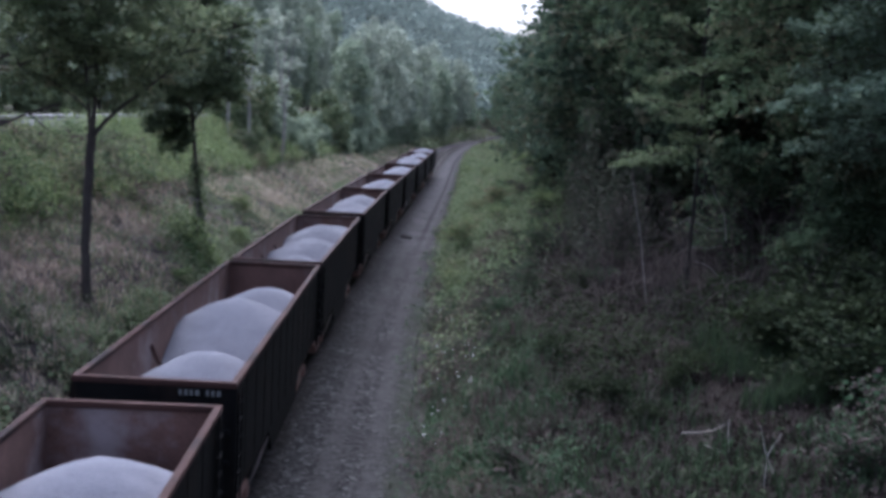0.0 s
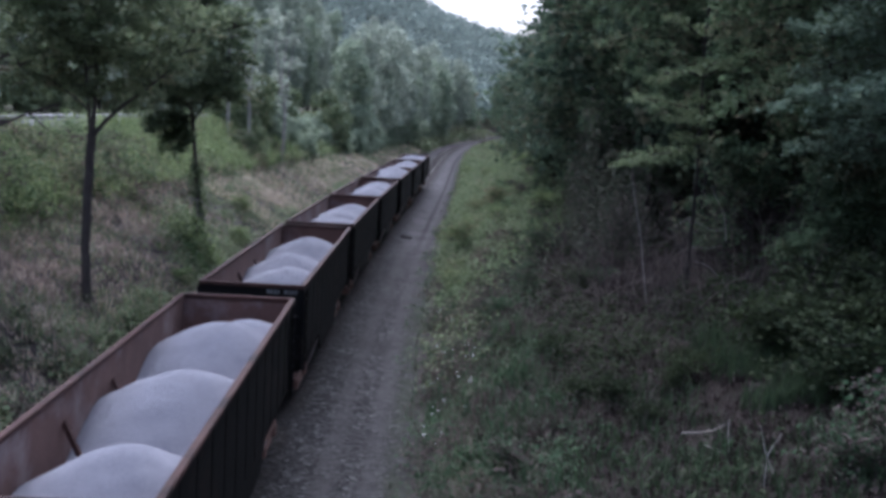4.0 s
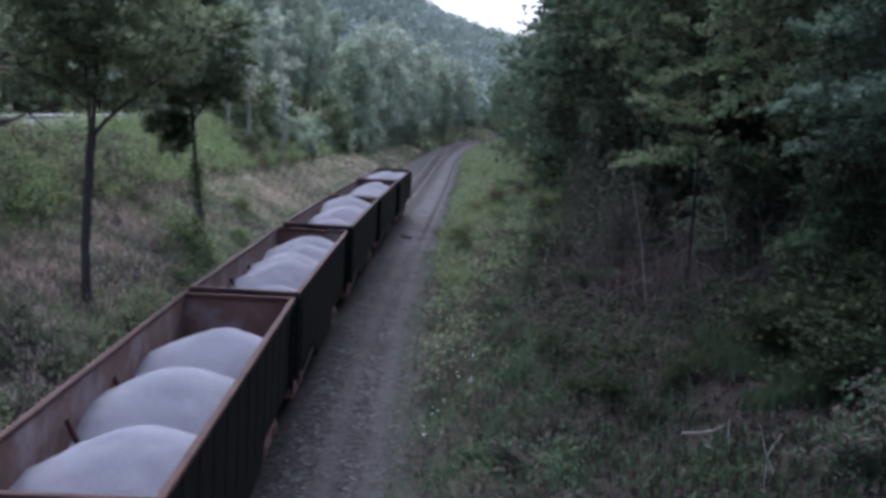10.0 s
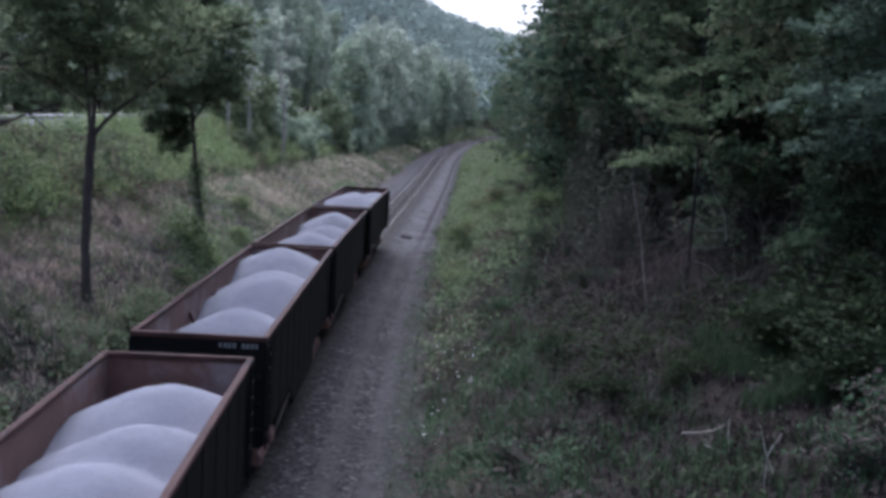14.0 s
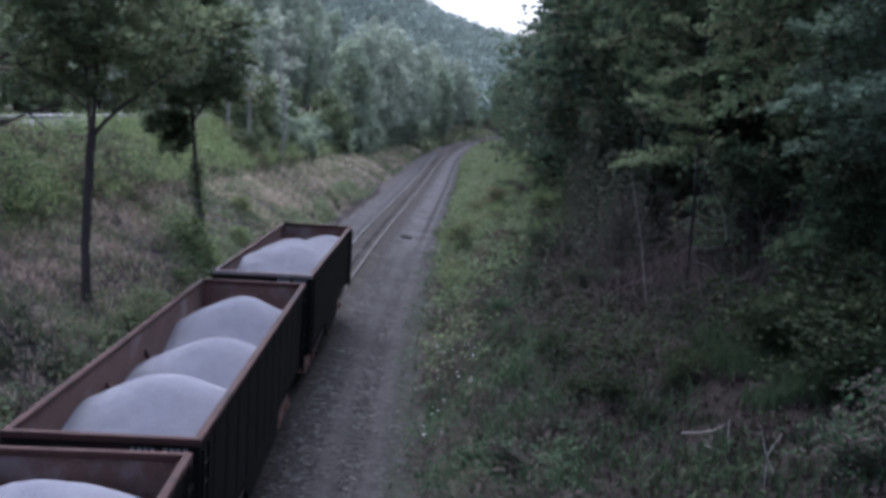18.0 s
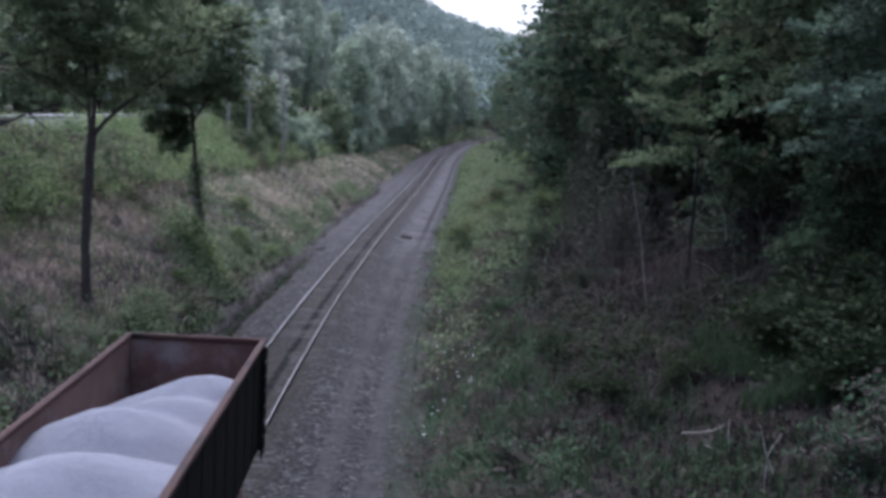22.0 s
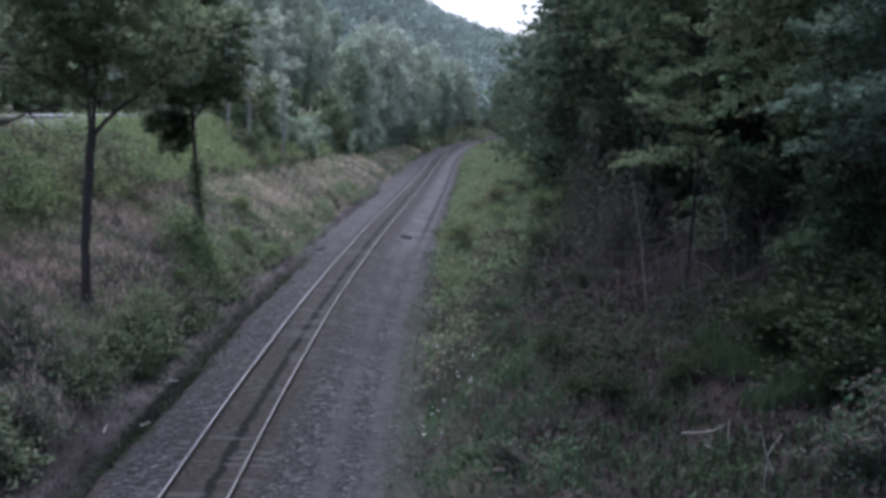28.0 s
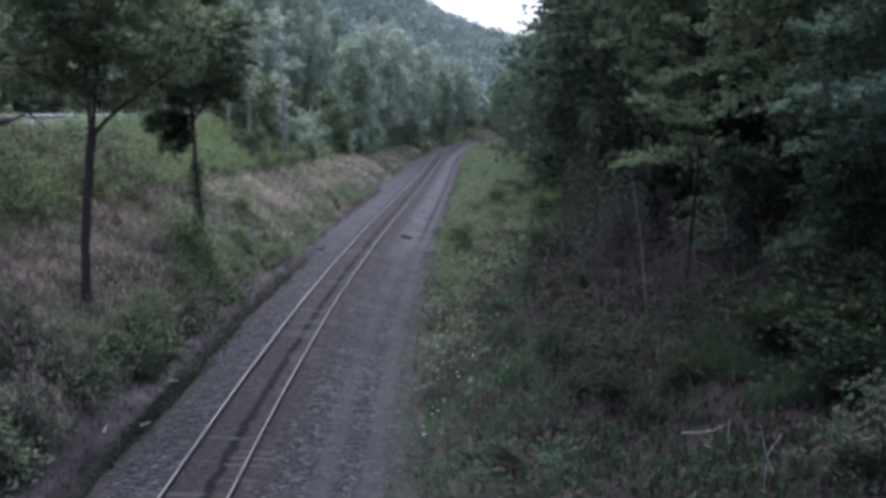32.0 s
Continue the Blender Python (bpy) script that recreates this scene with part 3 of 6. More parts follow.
def stone_load(rng, length, heaps=None):
    """Three or four overlapping heaps tipped along the car, lying against its side walls."""
    nx, ny = 40, 120
    xs = np.linspace(-HALF + 0.105, HALF - 0.105, nx)
    ys = np.linspace(-length / 2 + 0.25, length / 2 - 0.25, ny)
    x, y = np.meshgrid(xs, ys)
    if heaps is None:
        k = 3 if rng.random() < 0.5 else 4
        span = length - 5.0
        heaps = [(length / 2 + span / 2 - span * i / (k - 1) + rng.uniform(-0.5, 0.5), 0.32 + rng.uniform(-0.2, 0.2), 3.68 + rng.uniform(-0.12, 0.12), rng.uniform(0.56, 0.64)) for i in range(k)]
    z = np.full(x.shape, 1.6)
    for back, cx, top, steep in heaps:
        d = np.sqrt(((x - cx) * 0.92) ** 2 + ((y - length / 2 + back) * 0.95) ** 2 + 0.35)
        w = 0.045 * vnoise(x, y, 1.5, rng.randint(0, 99)) + 0.018 * vnoise(x, y, 0.4, rng.randint(0, 99))
        z = np.maximum(z, top + 0.33 - steep * d + w)
    z += 0.014 * vnoise(x, y, 0.12, rng.randint(0, 99))
    v = np.stack([x, y, z], -1).reshape(-1, 3)
    i, j = np.meshgrid(np.arange(ny - 1), np.arange(nx - 1), indexing="ij")
    f = np.stack([i * nx + j, i * nx + j + 1, (i + 1) * nx + j + 1, (i + 1) * nx + j], -1).reshape(-1, 4)
    return mesh_of("stone_load", v, f, M_STONE, True)


def gondola(length, seed, group="train cars"):
    """An open-top freight car; +y is its rear, away from the direction in which it rolls."""
    rng = random.Random(seed)
    car = thing("gondola_car", "black open-top freight car with rusty inside and pale crushed stone", "freight car", group)
    a = length / 2
    for s in (-1, 1):
        x0, x1 = sorted((s * (HALF - 0.075), s * (HALF - 0.10)))
        wall = part("side_wall", boxed(x0, x1, -a + 0.02, a - 0.02, 1.32, TOP - 0.06), M_RUST, car, "rust-brown inner side wall")
        x0, x1 = sorted((s * (HALF - 0.074), s * (HALF - 0.055)))
        sheet = bmesh.new()
        outline = [(-a, 1.3), (-a + 4.7, 1.3), (-a + 5.2, 0.82), (a - 5.2, 0.82), (a - 4.7, 1.3), (a, 1.3), (a, TOP - 0.09), (-a, TOP - 0.09)]
        loop0 = [sheet.verts.new((x0, py, pz)) for py, pz in outline]
        loop1 = [sheet.verts.new((x1, py, pz)) for py, pz in outline]
        sheet.faces.new(loop0)
        sheet.faces.new(loop1[::-1])
        for i in range(8):
            sheet.faces.new((loop0[i], loop1[i], loop1[(i + 1) % 8], loop0[(i + 1) % 8]))
        bmesh.ops.recalc_face_normals(sheet, faces=sheet.faces[:])
        part("side_sheet", sheet, M_BLACK, wall, "black outer side sheet")
        x0, x1 = sorted((s * HALF, s * (HALF - 0.13)))
        part("top_chord", boxed(x0, x1, -a, a, TOP - 0.11, TOP, bevel=0.015), M_RIM, car, "rusty worn top rim")
        x0, x1 = sorted((s * (HALF - 0.06), s * (HALF - 0.14)))
        part("side_sill", boxed(x0, x1, -a + 5.25, a - 5.25, 0.68, 0.815, bevel=0.01), M_BLACK, car)
        n = 13
        stake = None
        for i in range(n):
            y = -a + 0.25 + (2 * a - 0.5) * i / (n - 1)
            x0, x1 = sorted((s * (HALF - 0.045), s * (HALF - 0.054)))
            if stake is None:
                stake = part("stake", boxed(x0, x1, -0.07, 0.07, 1.34, TOP - 0.115, bevel=0.008), M_BLACK, car, "black side stake")
                stake.location.y = y
            else:
                o = part_mesh("stake", stake.data, car)
                o.location.y = y
        # slanting braces inside
        for y in (-a * 0.30, a * 0.10):
            bm = bmesh.new()
            w = s * (HALF - 0.101)
            q = [(w - s * 0.75, 1.4), (w - s * 0.87, 1.4), (w - s * 0.04, 3.12), (w, 3.02)]
            fv = [bm.verts.new((px, y - 0.05, pz)) for px, pz in q]
            bv = [bm.verts.new((px, y + 0.05, pz)) for px, pz in q]
            bm.faces.new(fv[::-1] if s > 0 else fv)
            bm.faces.new(bv if s > 0 else bv[::-1])
            for i in range(4):
                bm.faces.new((fv[i], fv[(i + 1) % 4], bv[(i + 1) % 4], bv[i]))
            bmesh.ops.recalc_face_normals(bm, faces=bm.faces[:])
            part("brace", bm, M_RIM, car, "slanting dark rusty brace")
        # sloping hopper plates behind the trucks
        for e in (-1, 1):
            bm = bmesh.new()
            q = [(1.43, 1.05, 3.9), (1.2, 0.3, 3.9), (1.2, 0.3, 5.15), (1.43, 1.05, 5.15)]
            up = [bm.verts.new((s * px, e * (a - py), pz)) for px, pz, py in q]
            low = [bm.verts.new((s * (px - 0.03), e * (a - py), pz - 0.02)) for px, pz, py in q]
            bm.faces.new(up)
            bm.faces.new(low[::-1])
            for i in range(4):
                bm.faces.new((up[i], low[i], low[(i + 1) % 4], up[(i + 1) % 4]))
            bmesh.ops.recalc_face_normals(bm, faces=bm.faces[:])
            part("hopper_plate", bm, M_RUST_SHEEN, car, "pale dusty sloping hopper plate")
        # ladder at each corner post
        for e in (-1, 1):
            ladder = bmesh.new()
            ye = e * (a - 0.30)
            for k in range(7):
                box(ladder, *sorted((s * (HALF - 0.02), s * (HALF + 0.045))), ye - 0.2, ye + 0.2, 1.2 + 0.34 * k, 1.225 + 0.34 * k)
            for d in (-0.2, 0.2):
                box(ladder, *sorted((s * (HALF + 0.005), s * (HALF + 0.04))), ye + d - 0.015, ye + d + 0.015, 1.1, TOP - 0.2)
            part("ladder", ladder, M_BLACK, car)
    for e in (-1, 1):
        y0, y1 = sorted((e * a, e * (a - 0.02)))
        end = part("end_sheet", boxed(-HALF + 0.08, HALF - 0.08, y0, y1, 1.15, TOP - 0.09), M_BLACK, car, "black end sheet")
        y0, y1 = sorted((e * (a - 0.021), e * (a - 0.045)))
        part("end_lining", boxed(-HALF + 0.1, HALF - 0.1, y0, y1, 1.1, TOP - 0.08), M_RUST, end, "rust-brown inner end wall")
        y0, y1 = sorted((e * (a + 0.02), e * (a - 0.12)))
        # the last car's front rim gets a pale colour in place of sky reflection
        part("end_chord", boxed(-HALF, HALF, y0, y1, TOP - 0.115, TOP + 0.004, bevel=0.015), M_RUST_SHEEN if seed == 11 and e < 0 else M_RIM, car, "end rim coloured pale for sky reflection" if seed == 11 and e < 0 else "rusty worn end rim")
        for z in (1.5, 2.1, 2.7):
            y0, y1 = sorted((e * a, e * (a + 0.07)))
            part("end_rib", boxed(-HALF + 0.1, HALF - 0.1, y0, y1, z, z + 0.11, bevel=0.01), M_BLACK, car)
        for s in (-1, 1):
            y0, y1 = sorted((e * (a + 0.015), e * (a - 0.16)))
            x0, x1 = sorted((s * (HALF - 0.005), s * (HALF - 0.09)))
            part("corner_post", boxed(x0, x1, y0, y1, 1.2, TOP - 0.12, bevel=0.01), M_BLACK, car)
        # reporting marks, too faint to read
        if e < 0:
            x, yy = 0.46, -a - 0.004
            for k in range(rng.choice((8, 9))):
                w = rng.uniform(0.05, 0.075)
                if k != 4:
                    part("marking", boxed(x, x + w, yy - 0.004, yy, TOP - 0.275, TOP - 0.165), M_MARK, end)
                x += 0.1
        # coupler and brake hose
        c = boxed(-0.12, 0.12, *sorted((e * (a - 0.1), e * (a + 0.5))), 0.74, 0.98, bevel=0.03)
        box(c, -0.2, 0.16, *sorted((e * (a + 0.45), e * (a + 0.72))), 0.7, 1.0, bevel=0.05)
        part("coupler", c, M_TRUCK, car, "rusty knuckle coupler")
        v, f = tube([(0.35, e * (a + 0.02), 0.85), (0.37, e * (a + 0.25), 0.62), (0.3, e * (a + 0.45), 0.38), (0.15, e * (a + 0.6), 0.34)], [0.022] * 4, 6)
        part_mesh("brake_hose", mesh_of("brake_hose", v, f, M_BLACK), car)
    floor = boxed(-HALF + 0.1, HALF - 0.1, -a + 0.05, a - 0.05, 1.22, 1.30)
    part("floor_plate", floor, M_RUST, car)
    sill = boxed(-0.3, 0.3, -a - 0.02, a + 0.02, 0.85, 1.2, bevel=0.02)
    part("centre_sill", sill, M_BLACK, car)
    part_mesh("stone_load", stone_load(rng, length, HEAPS.get(seed - 11)), car, "heaps of pale grey crushed stone")
    sets = []
    for e in (-1, 1):
        yc = e * (a - 2.2)
        tr = part("truck_bolster", boxed(-1.15, 1.15, yc - 0.2, yc + 0.2, 0.5, 0.84, bevel=0.03), M_TRUCK, car, "rusty truck")
        for s in (-1, 1):
            bm = bmesh.new()
            box(bm, *sorted((s * 1.0, s * 1.26)), yc - 1.15, yc + 1.15, 0.52, 0.66, bevel=0.03)
            box(bm, *sorted((s * 1.02, s * 1.24)), yc - 0.55, yc + 0.55, 0.22, 0.36, bevel=0.03)
            for k in (-1, 1):
                box(bm, *sorted((s * 0.98, s * 1.3)), yc + k * 0.89 - 0.17, yc + k * 0.89 + 0.17, 0.3, 0.6, bevel=0.04)
                box(bm, *sorted((s * 1.03, s * 1.22)), yc + k * 0.42 - 0.09, yc + k * 0.42 + 0.09, 0.3, 0.6, bevel=0.02)
            part("side_frame", bm, M_TRUCK, tr, "rusty truck side frame")
        for k in (-1, 1):
            sets.append((yc + k * 0.89, wheelset(car)))
            sets[-1][1].location = (0, sets[-1][0], 0.42)
    return car, sets


WHEELS = []


def wheelset(car):
    """Two flanged wheels on an axle, about its own centre."""
    if not WHEELS:
        ax = cyl(bmesh.new(), (-1.05, 0, 0), (1.05, 0, 0), 0.075, 10)
        for s in (-1, 1):
            cyl(ax, (s * 0.69, 0, 0), (s * 0.815, 0, 0), 0.42, 28, 0.417)
            cyl(ax, (s * 0.665, 0, 0), (s * 0.69, 0, 0), 0.448, 28)
            cyl(ax, (s * 0.815, 0, 0), (s * 0.83, 0, 0), 0.15, 14)
            for i in range(5):
                t = i * 2 * math.pi / 5
                cyl(ax, (s * 0.815, 0.24 * math.cos(t), 0.24 * math.sin(t)), (s * 0.821, 0.24 * math.cos(t), 0.24 * math.sin(t)), 0.03, 6)
        me = bpy.data.meshes.new("wheelset")
        ax.to_mesh(me)
        ax.free()
        me.materials.append(M_WHEEL)
        WHEELS.append(me)
    return part_mesh("wheelset", WHEELS[0], car, "worn steel wheels on an axle")


# rear and front ends of each car's body, metres ahead of the train's tail
CARS = [(0.0, 13.8), (15.4, 30.0), (30.65, 45.75), (47.65, 62.75), (63.6, 78.4), (79.65, 95.05), (97.1, 112.0), (112.6, 127.6), (129.1, 143.9), (145.3, 160.2)]
TRAIN = [(gondola(f - r, 11 + i), r, f) for i, (r, f) in enumerate(CARS)]

# place of the tail along the line, second by second
TAIL = hermite(np.array([0, 3, 6, 9, 11, 13, 14.5, 17, 19, 21, 23, 26, 32.0]), np.array([146.4, 130.2, 113.7, 97.0, 85.6, 74.2, 65.6, 51.2, 39.7, 28.2, 17.0, 0.2, -33.4]))


def motions():
    times = [k * 0.5 for k in range(65)]
    for (car, sets), r, f in TRAIN:
        rows = []
        for t in times:
            tail = float(TAIL(t))
            yr, yf = tail - r - 1.5, tail - f + 1.5
            xr, xf = float(track_x(yr)), float(track_x(yf))
            h = math.atan2(xr - xf, yr - yf)
            mid = tail - (r + f) / 2
            rows.append((t, pose((xr + xf) / 2, mid, 0, 0, 0, -math.degrees(h))))
        walk(car, rows)
        for y, axle in sets:
            walk(axle, [(k * 0.1, Matrix.Translation((0, y, 0.42)) @ Matrix.Rotation((float(TAIL(0)) - float(TAIL(k * 0.1))) / 0.42, 4, 'X')) for k in range(321)])


# ---- trees ----
def limb(rng, start, direction, length, r0, bend=0.25, up=0.15, n=6):
    p, d = np.array(start, float), np.array(direction, float)
    d /= np.linalg.norm(d)
    pts = [p.copy()]
    for _ in range(n - 1):
        d = d + rng.normal(0, bend, 3) * 0.5 + np.array([0, 0, up])
        d /= np.linalg.norm(d)
        p = p + d * length / (n - 1)
        pts.append(p.copy())
    return np.array(pts), np.linspace(r0, r0 * 0.25, n)


def tree(name, seed, height, trunk_r, crown_r, crown_from, n_limbs, leaf_size, n_leaves, bark, leaf, label,
         twigs=True, flat=0.55, cluster=0.75, top_round=0.6, group="", sides=8, category="tree"):
    """Trunk with limbs and twigs, and a crown of leaf sprays that sit on the twigs."""
    rng = np.random.default_rng(seed)
    ob = thing(name, label, category, group)
    wood, tips = [], []
    pts, rad = limb(rng, (0, 0, -0.3), (0, 0, 1), height * 0.92, trunk_r, 0.10, 0.04, 9)
    rad = np.linspace(trunk_r * 1.1, trunk_r * 0.18, 9)
    rad[0] *= 1.4
    wood.append(tube(pts, rad, sides))
    zt = pts[:, 2]
    for zz in np.linspace(max(height * crown_from, zt[0]), zt[-1], 10):
        s = np.array([np.interp(zz, zt, pts[:, k]) for k in range(3)])
        tips += [s + rng.normal(0, 0.14 * crown_r + 0.1, 3), s + rng.normal(0, 0.14 * crown_r + 0.1, 3)]
    for i in range(n_limbs):
        zz = height * (crown_from + (0.97 - crown_from) * rng.random() ** 0.85)
        zz = min(max(zz, zt[1]), zt[-1])
        s = np.array([np.interp(zz, zt, pts[:, k]) for k in range(3)])
        rel = (zz / height - crown_from) / (1 - crown_from)
        reach = crown_r * (0.45 + 0.75 * np.sin(np.pi * np.clip(rel * 0.8 + 0.2, 0, 1))) * rng.uniform(0.6, 1.1) * (1 - 0.55 * max(0, rel - top_round))
        az = rng.uniform(0, 2 * np.pi)
        dd = np.array([np.cos(az), np.sin(az), rng.uniform(0.05, 0.6)])
        lp, lr = limb(rng, s, dd, reach, max(0.02, np.interp(zz, zt, rad) * 0.45), 0.3, 0.05, 6)
        wood.append(tube(lp, lr, 5 if twigs else 3))
        for k in range(5):
            t = rng.uniform(0.12, 1.0)
            s2 = np.array([np.interp(t * 5, np.arange(6), lp[:, c]) for c in range(3)])
            d2 = rng.normal(0, 1, 3) * np.array([1, 1, 0.35])
            tp, tr = limb(rng, s2, d2, reach * rng.uniform(0.2, 0.45), 0.018 + lr[3] * 0.3, 0.4, 0.0, 4)
            if twigs:
                wood.append(tube(tp, tr, 3))
            tips += [tp[-1], tp[2]]
    v, f = join(wood)
    tr = part_mesh("trunk" if height > 2 else "stem", mesh_of("trunk", v, f, bark, True), ob, "bare trunk and limbs" if height > 2 else "thin stems")
    if height < 2:
        tagged(tr, kind="stuff")
    if n_leaves:
        tips = np.array(tips)
        weight = rng.uniform(0.2, 1.0, len(tips))
        pick = rng.choice(len(tips), n_leaves, p=weight / weight.sum())
        disc = rng.uniform(0, 2 * np.pi, n_leaves)
        rad = np.sqrt(rng.random(n_leaves)) * cluster * rng.uniform(0.7, 1.5, len(tips))[pick]
        tilt = rng.normal(0, 0.28, (len(tips), 2))[pick]
        off = np.stack([np.cos(disc) * rad, np.sin(disc) * rad, rng.normal(0, 0.10 * cluster + 0.02, n_leaves)], -1)
        off[:, 2] += off[:, 0] * tilt[:, 0] + off[:, 1] * tilt[:, 1] - 0.22 * rad ** 2 / cluster
        v, f = leaves(rng, tips[pick] + off, leaf_size, flat, 0.15)
        part_mesh("crown", mesh_of("crown", v, f, leaf), ob, "dull green leaf crown")
    return ob


def put(ob, x, y, turn=0.0, scale=1.0, sink=0.0):
    ob.matrix_world = pose(x, y, float(ground_z(x, y)) - sink, 0, 0, turn) @ Matrix.Scale(scale, 4)
    return ob


def put_copy(ob, x, y, turn=0.0, scale=1.0, sink=0.0, z_scale=1.0):
    c = copy_thing(ob, Matrix.Identity(4))
    c.matrix_basis = pose(x, y, float(ground_z(x, y)) - sink, 0, 0, turn) @ Matrix.Diagonal((scale, scale, scale * z_scale, 1))
    return c


def fan_leaves(rng, path, width, n, sag, tilt=0.4):
    """Leaf places on a flat fan of side shoots along a bough."""
    k = len(path)
    shoots = max(7, int(n / 26))
    t0 = 0.12 + 0.88 * (np.arange(shoots) + rng.random(shoots)) / shoots
    side = np.where(np.arange(shoots) % 2, 1.0, -1.0)
    reach = width * np.sin(np.pi * np.clip(0.18 + 0.74 * t0, 0, 1)) * rng.uniform(0.6, 1.2, shoots)
    q = rng.integers(0, shoots, n)
    f = rng.random(n) ** 0.75
    t = np.clip(t0[q] * (k - 1), 0, k - 1.001)
    i = t.astype(int)
    way = path[i + 1] - path[i]
    p = path[i] + way * (t - i)[:, None]
    way /= np.linalg.norm(way, axis=1)[:, None] + 1e-9
    out = np.cross(way, np.array([0, 0, 1.0]))
    out /= np.linalg.norm(out, axis=1)[:, None] + 1e-9
    roll = rng.normal(0, tilt)
    over = np.cross(out, way)
    out = out * math.cos(roll) + over * math.sin(roll)
    dip = rng.normal(0, 0.12 + tilt * 0.6, shoots)[q]
    p = p + out * (side[q] * f * reach[q])[:, None] + way * (f * reach[q] * 0.55)[:, None]
    p[:, 2] += f * reach[q] * dip - sag * (f * reach[q]) ** 2
    return p + rng.normal(0, 1, (n, 3)) * np.array([0.075, 0.075, 0.05]) * (1 + width * 0.25)


def shell_leaves(rng, centres, radii, n, size, low=0.45, rough=0.55, aspect=0.75):
    """Leaves on the outside of rounded clumps, facing more or less outwards, fewer on the underside."""
    pick = rng.choice(len(centres), n, p=radii ** 2 / (radii ** 2).sum())
    d = rng.normal(0, 1, (n, 3))
    d[:, 2] = np.where(d[:, 2] < 0, d[:, 2] * low, d[:, 2])
    d /= np.linalg.norm(d, axis=1)[:, None]
    lump = 1 + 0.22 * np.sin(d[:, 0] * 5 + pick) * np.cos(d[:, 1] * 4 + pick * 1.7) + 0.12 * np.sin(d[:, 2] * 9 + pick)
    c = centres[pick] + d * (radii[pick] * lump * (0.62 + 0.45 * rng.random(n) ** 0.5))[:, None]
    nn = d + rng.normal(0, rough, (n, 3)) + np.array([0, 0, 0.35])
    nn /= np.linalg.norm(nn, axis=1)[:, None]
    a = np.cross(nn, rng.normal(0, 1, (n, 3)))
    a /= np.linalg.norm(a, axis=1)[:, None] + 1e-9
    e = np.cross(nn, a)
    h = (size * 0.5 * rng.uniform(0.6, 1.35, n))[:, None]
    w = h * aspect
    v = np.stack([c - a * h, c + e * w + nn * w * 0.3, c + a * h - nn * h * 0.2, c - e * w + nn * w * 0.3], 1)
    return v.reshape(-1, 3), np.arange(4 * n).reshape(n, 4)


def bough_tree(name, seed, label, stems, boughs, leaf_size, bark, leaf, density=58.0, width=0.36, sag=0.12, flat=0.8, bare=(), group="", category="tree", sides=9, twig_sides=4, tilt=0.4):
    """Explicit stems (points, thick, thin) carrying boughs (start, end, thickness), each a flat spray of leaves."""
    rng = np.random.default_rng(seed)
    ob = thing(name, label, category, group)
    wood, spots = [], []
    for pts, r0, r1 in stems:
        p = np.array(pts, float)
        t = np.linspace(0, len(p) - 1, 4 * len(p))
        p = np.stack([np.interp(t, np.arange(len(p)), p[:, k]) for k in range(3)], -1)
        p[1:-1] += rng.normal(0, r0 * 0.04, (len(p) - 2, 3))
        rr = np.linspace(r0, r1, len(p))
        if p[0, 2] < 0.1:
            rr[:3] *= (1.5, 1.28, 1.1)
        wood.append(tube(p, rr, sides))
    for s, e, r in boughs:
        s, e = np.array(s, float), np.array(e, float)
        ln = np.linalg.norm(e - s)
        lp, lr = limb(rng, s, e - s + np.array([0, 0, 0.12 * ln]), ln, r, 0.16, -0.05, 7)
        wood.append(tube(lp, lr, twig_sides))
        w = max(0.45, ln * width)
        n = int(density * ln * w * 2 / (leaf_size / 0.17) ** 2)
        spots.append(fan_leaves(rng, lp, w, n, sag, tilt))
        for k in range(3):
            q = lp[rng.integers(2, 6)]
            tp, tr = limb(rng, q, rng.normal(0, 1, 3) * np.array([1, 1, 0.25]), w * rng.uniform(0.5, 0.9), 0.016, 0.3, -0.03, 4)
            wood.append(tube(tp, tr, 3))
    for s, e, r in bare:
        d = np.array(e, float) - np.array(s, float)
        lp, lr = limb(rng, s, d, np.linalg.norm(d), r, 0.12, 0.0, 6)
        wood.append(tube(lp, np.linspace(r, r * 0.7, 6), 5))
    v, f = join(wood)
    part_mesh("trunk", mesh_of("trunk", v, f, bark, True), ob, "bare trunk and limbs")
    v, f = leaves(rng, np.concatenate(spots), leaf_size, flat, 0.12)
    part_mesh("crown", mesh_of("crown", v, f, leaf), ob, "dull green leaf crown")
    return ob


def dome_boughs(seed, stems, n, centre, radii, low, thick=0.04, rise=0.25, inner=0.55):
    """Boughs that fill an egg-shaped crown, each starting from the nearest stem below its end."""
    rng = np.random.default_rng(seed)
    pts = []
    for p, r0, r1 in stems:
        p = np.array(p, float)
        t = np.linspace(0, len(p) - 1, 24)
        pts.append(np.stack([np.interp(t, np.arange(len(p)), p[:, k]) for k in range(3)], -1))
    pts = np.concatenate(pts)
    out = []
    for i in range(n):
        az = i * 2.39996 + rng.uniform(-0.4, 0.4)
        v = -1 + 2 * (i + 0.5) / n
        rr = math.sqrt(max(0.0, 1 - v * v)) * (inner + (1 - inner) * rng.random() ** 0.5)
        e = np.array(centre) + np.array([math.cos(az) * rr * radii[0], math.sin(az) * rr * radii[1], v * radii[2]]) + rng.normal(0, 0.25, 3)
        if e[2] < low:
            e[2] = low + rng.uniform(0, 0.7)
        d = np.hypot(pts[:, 0] - e[0], pts[:, 1] - e[1])
        cost = d + 1.6 * np.abs(pts[:, 2] - (e[2] - rise * d))
        s = pts[int(np.argmin(cost))]
        out.append((s, e, thick))
    return out


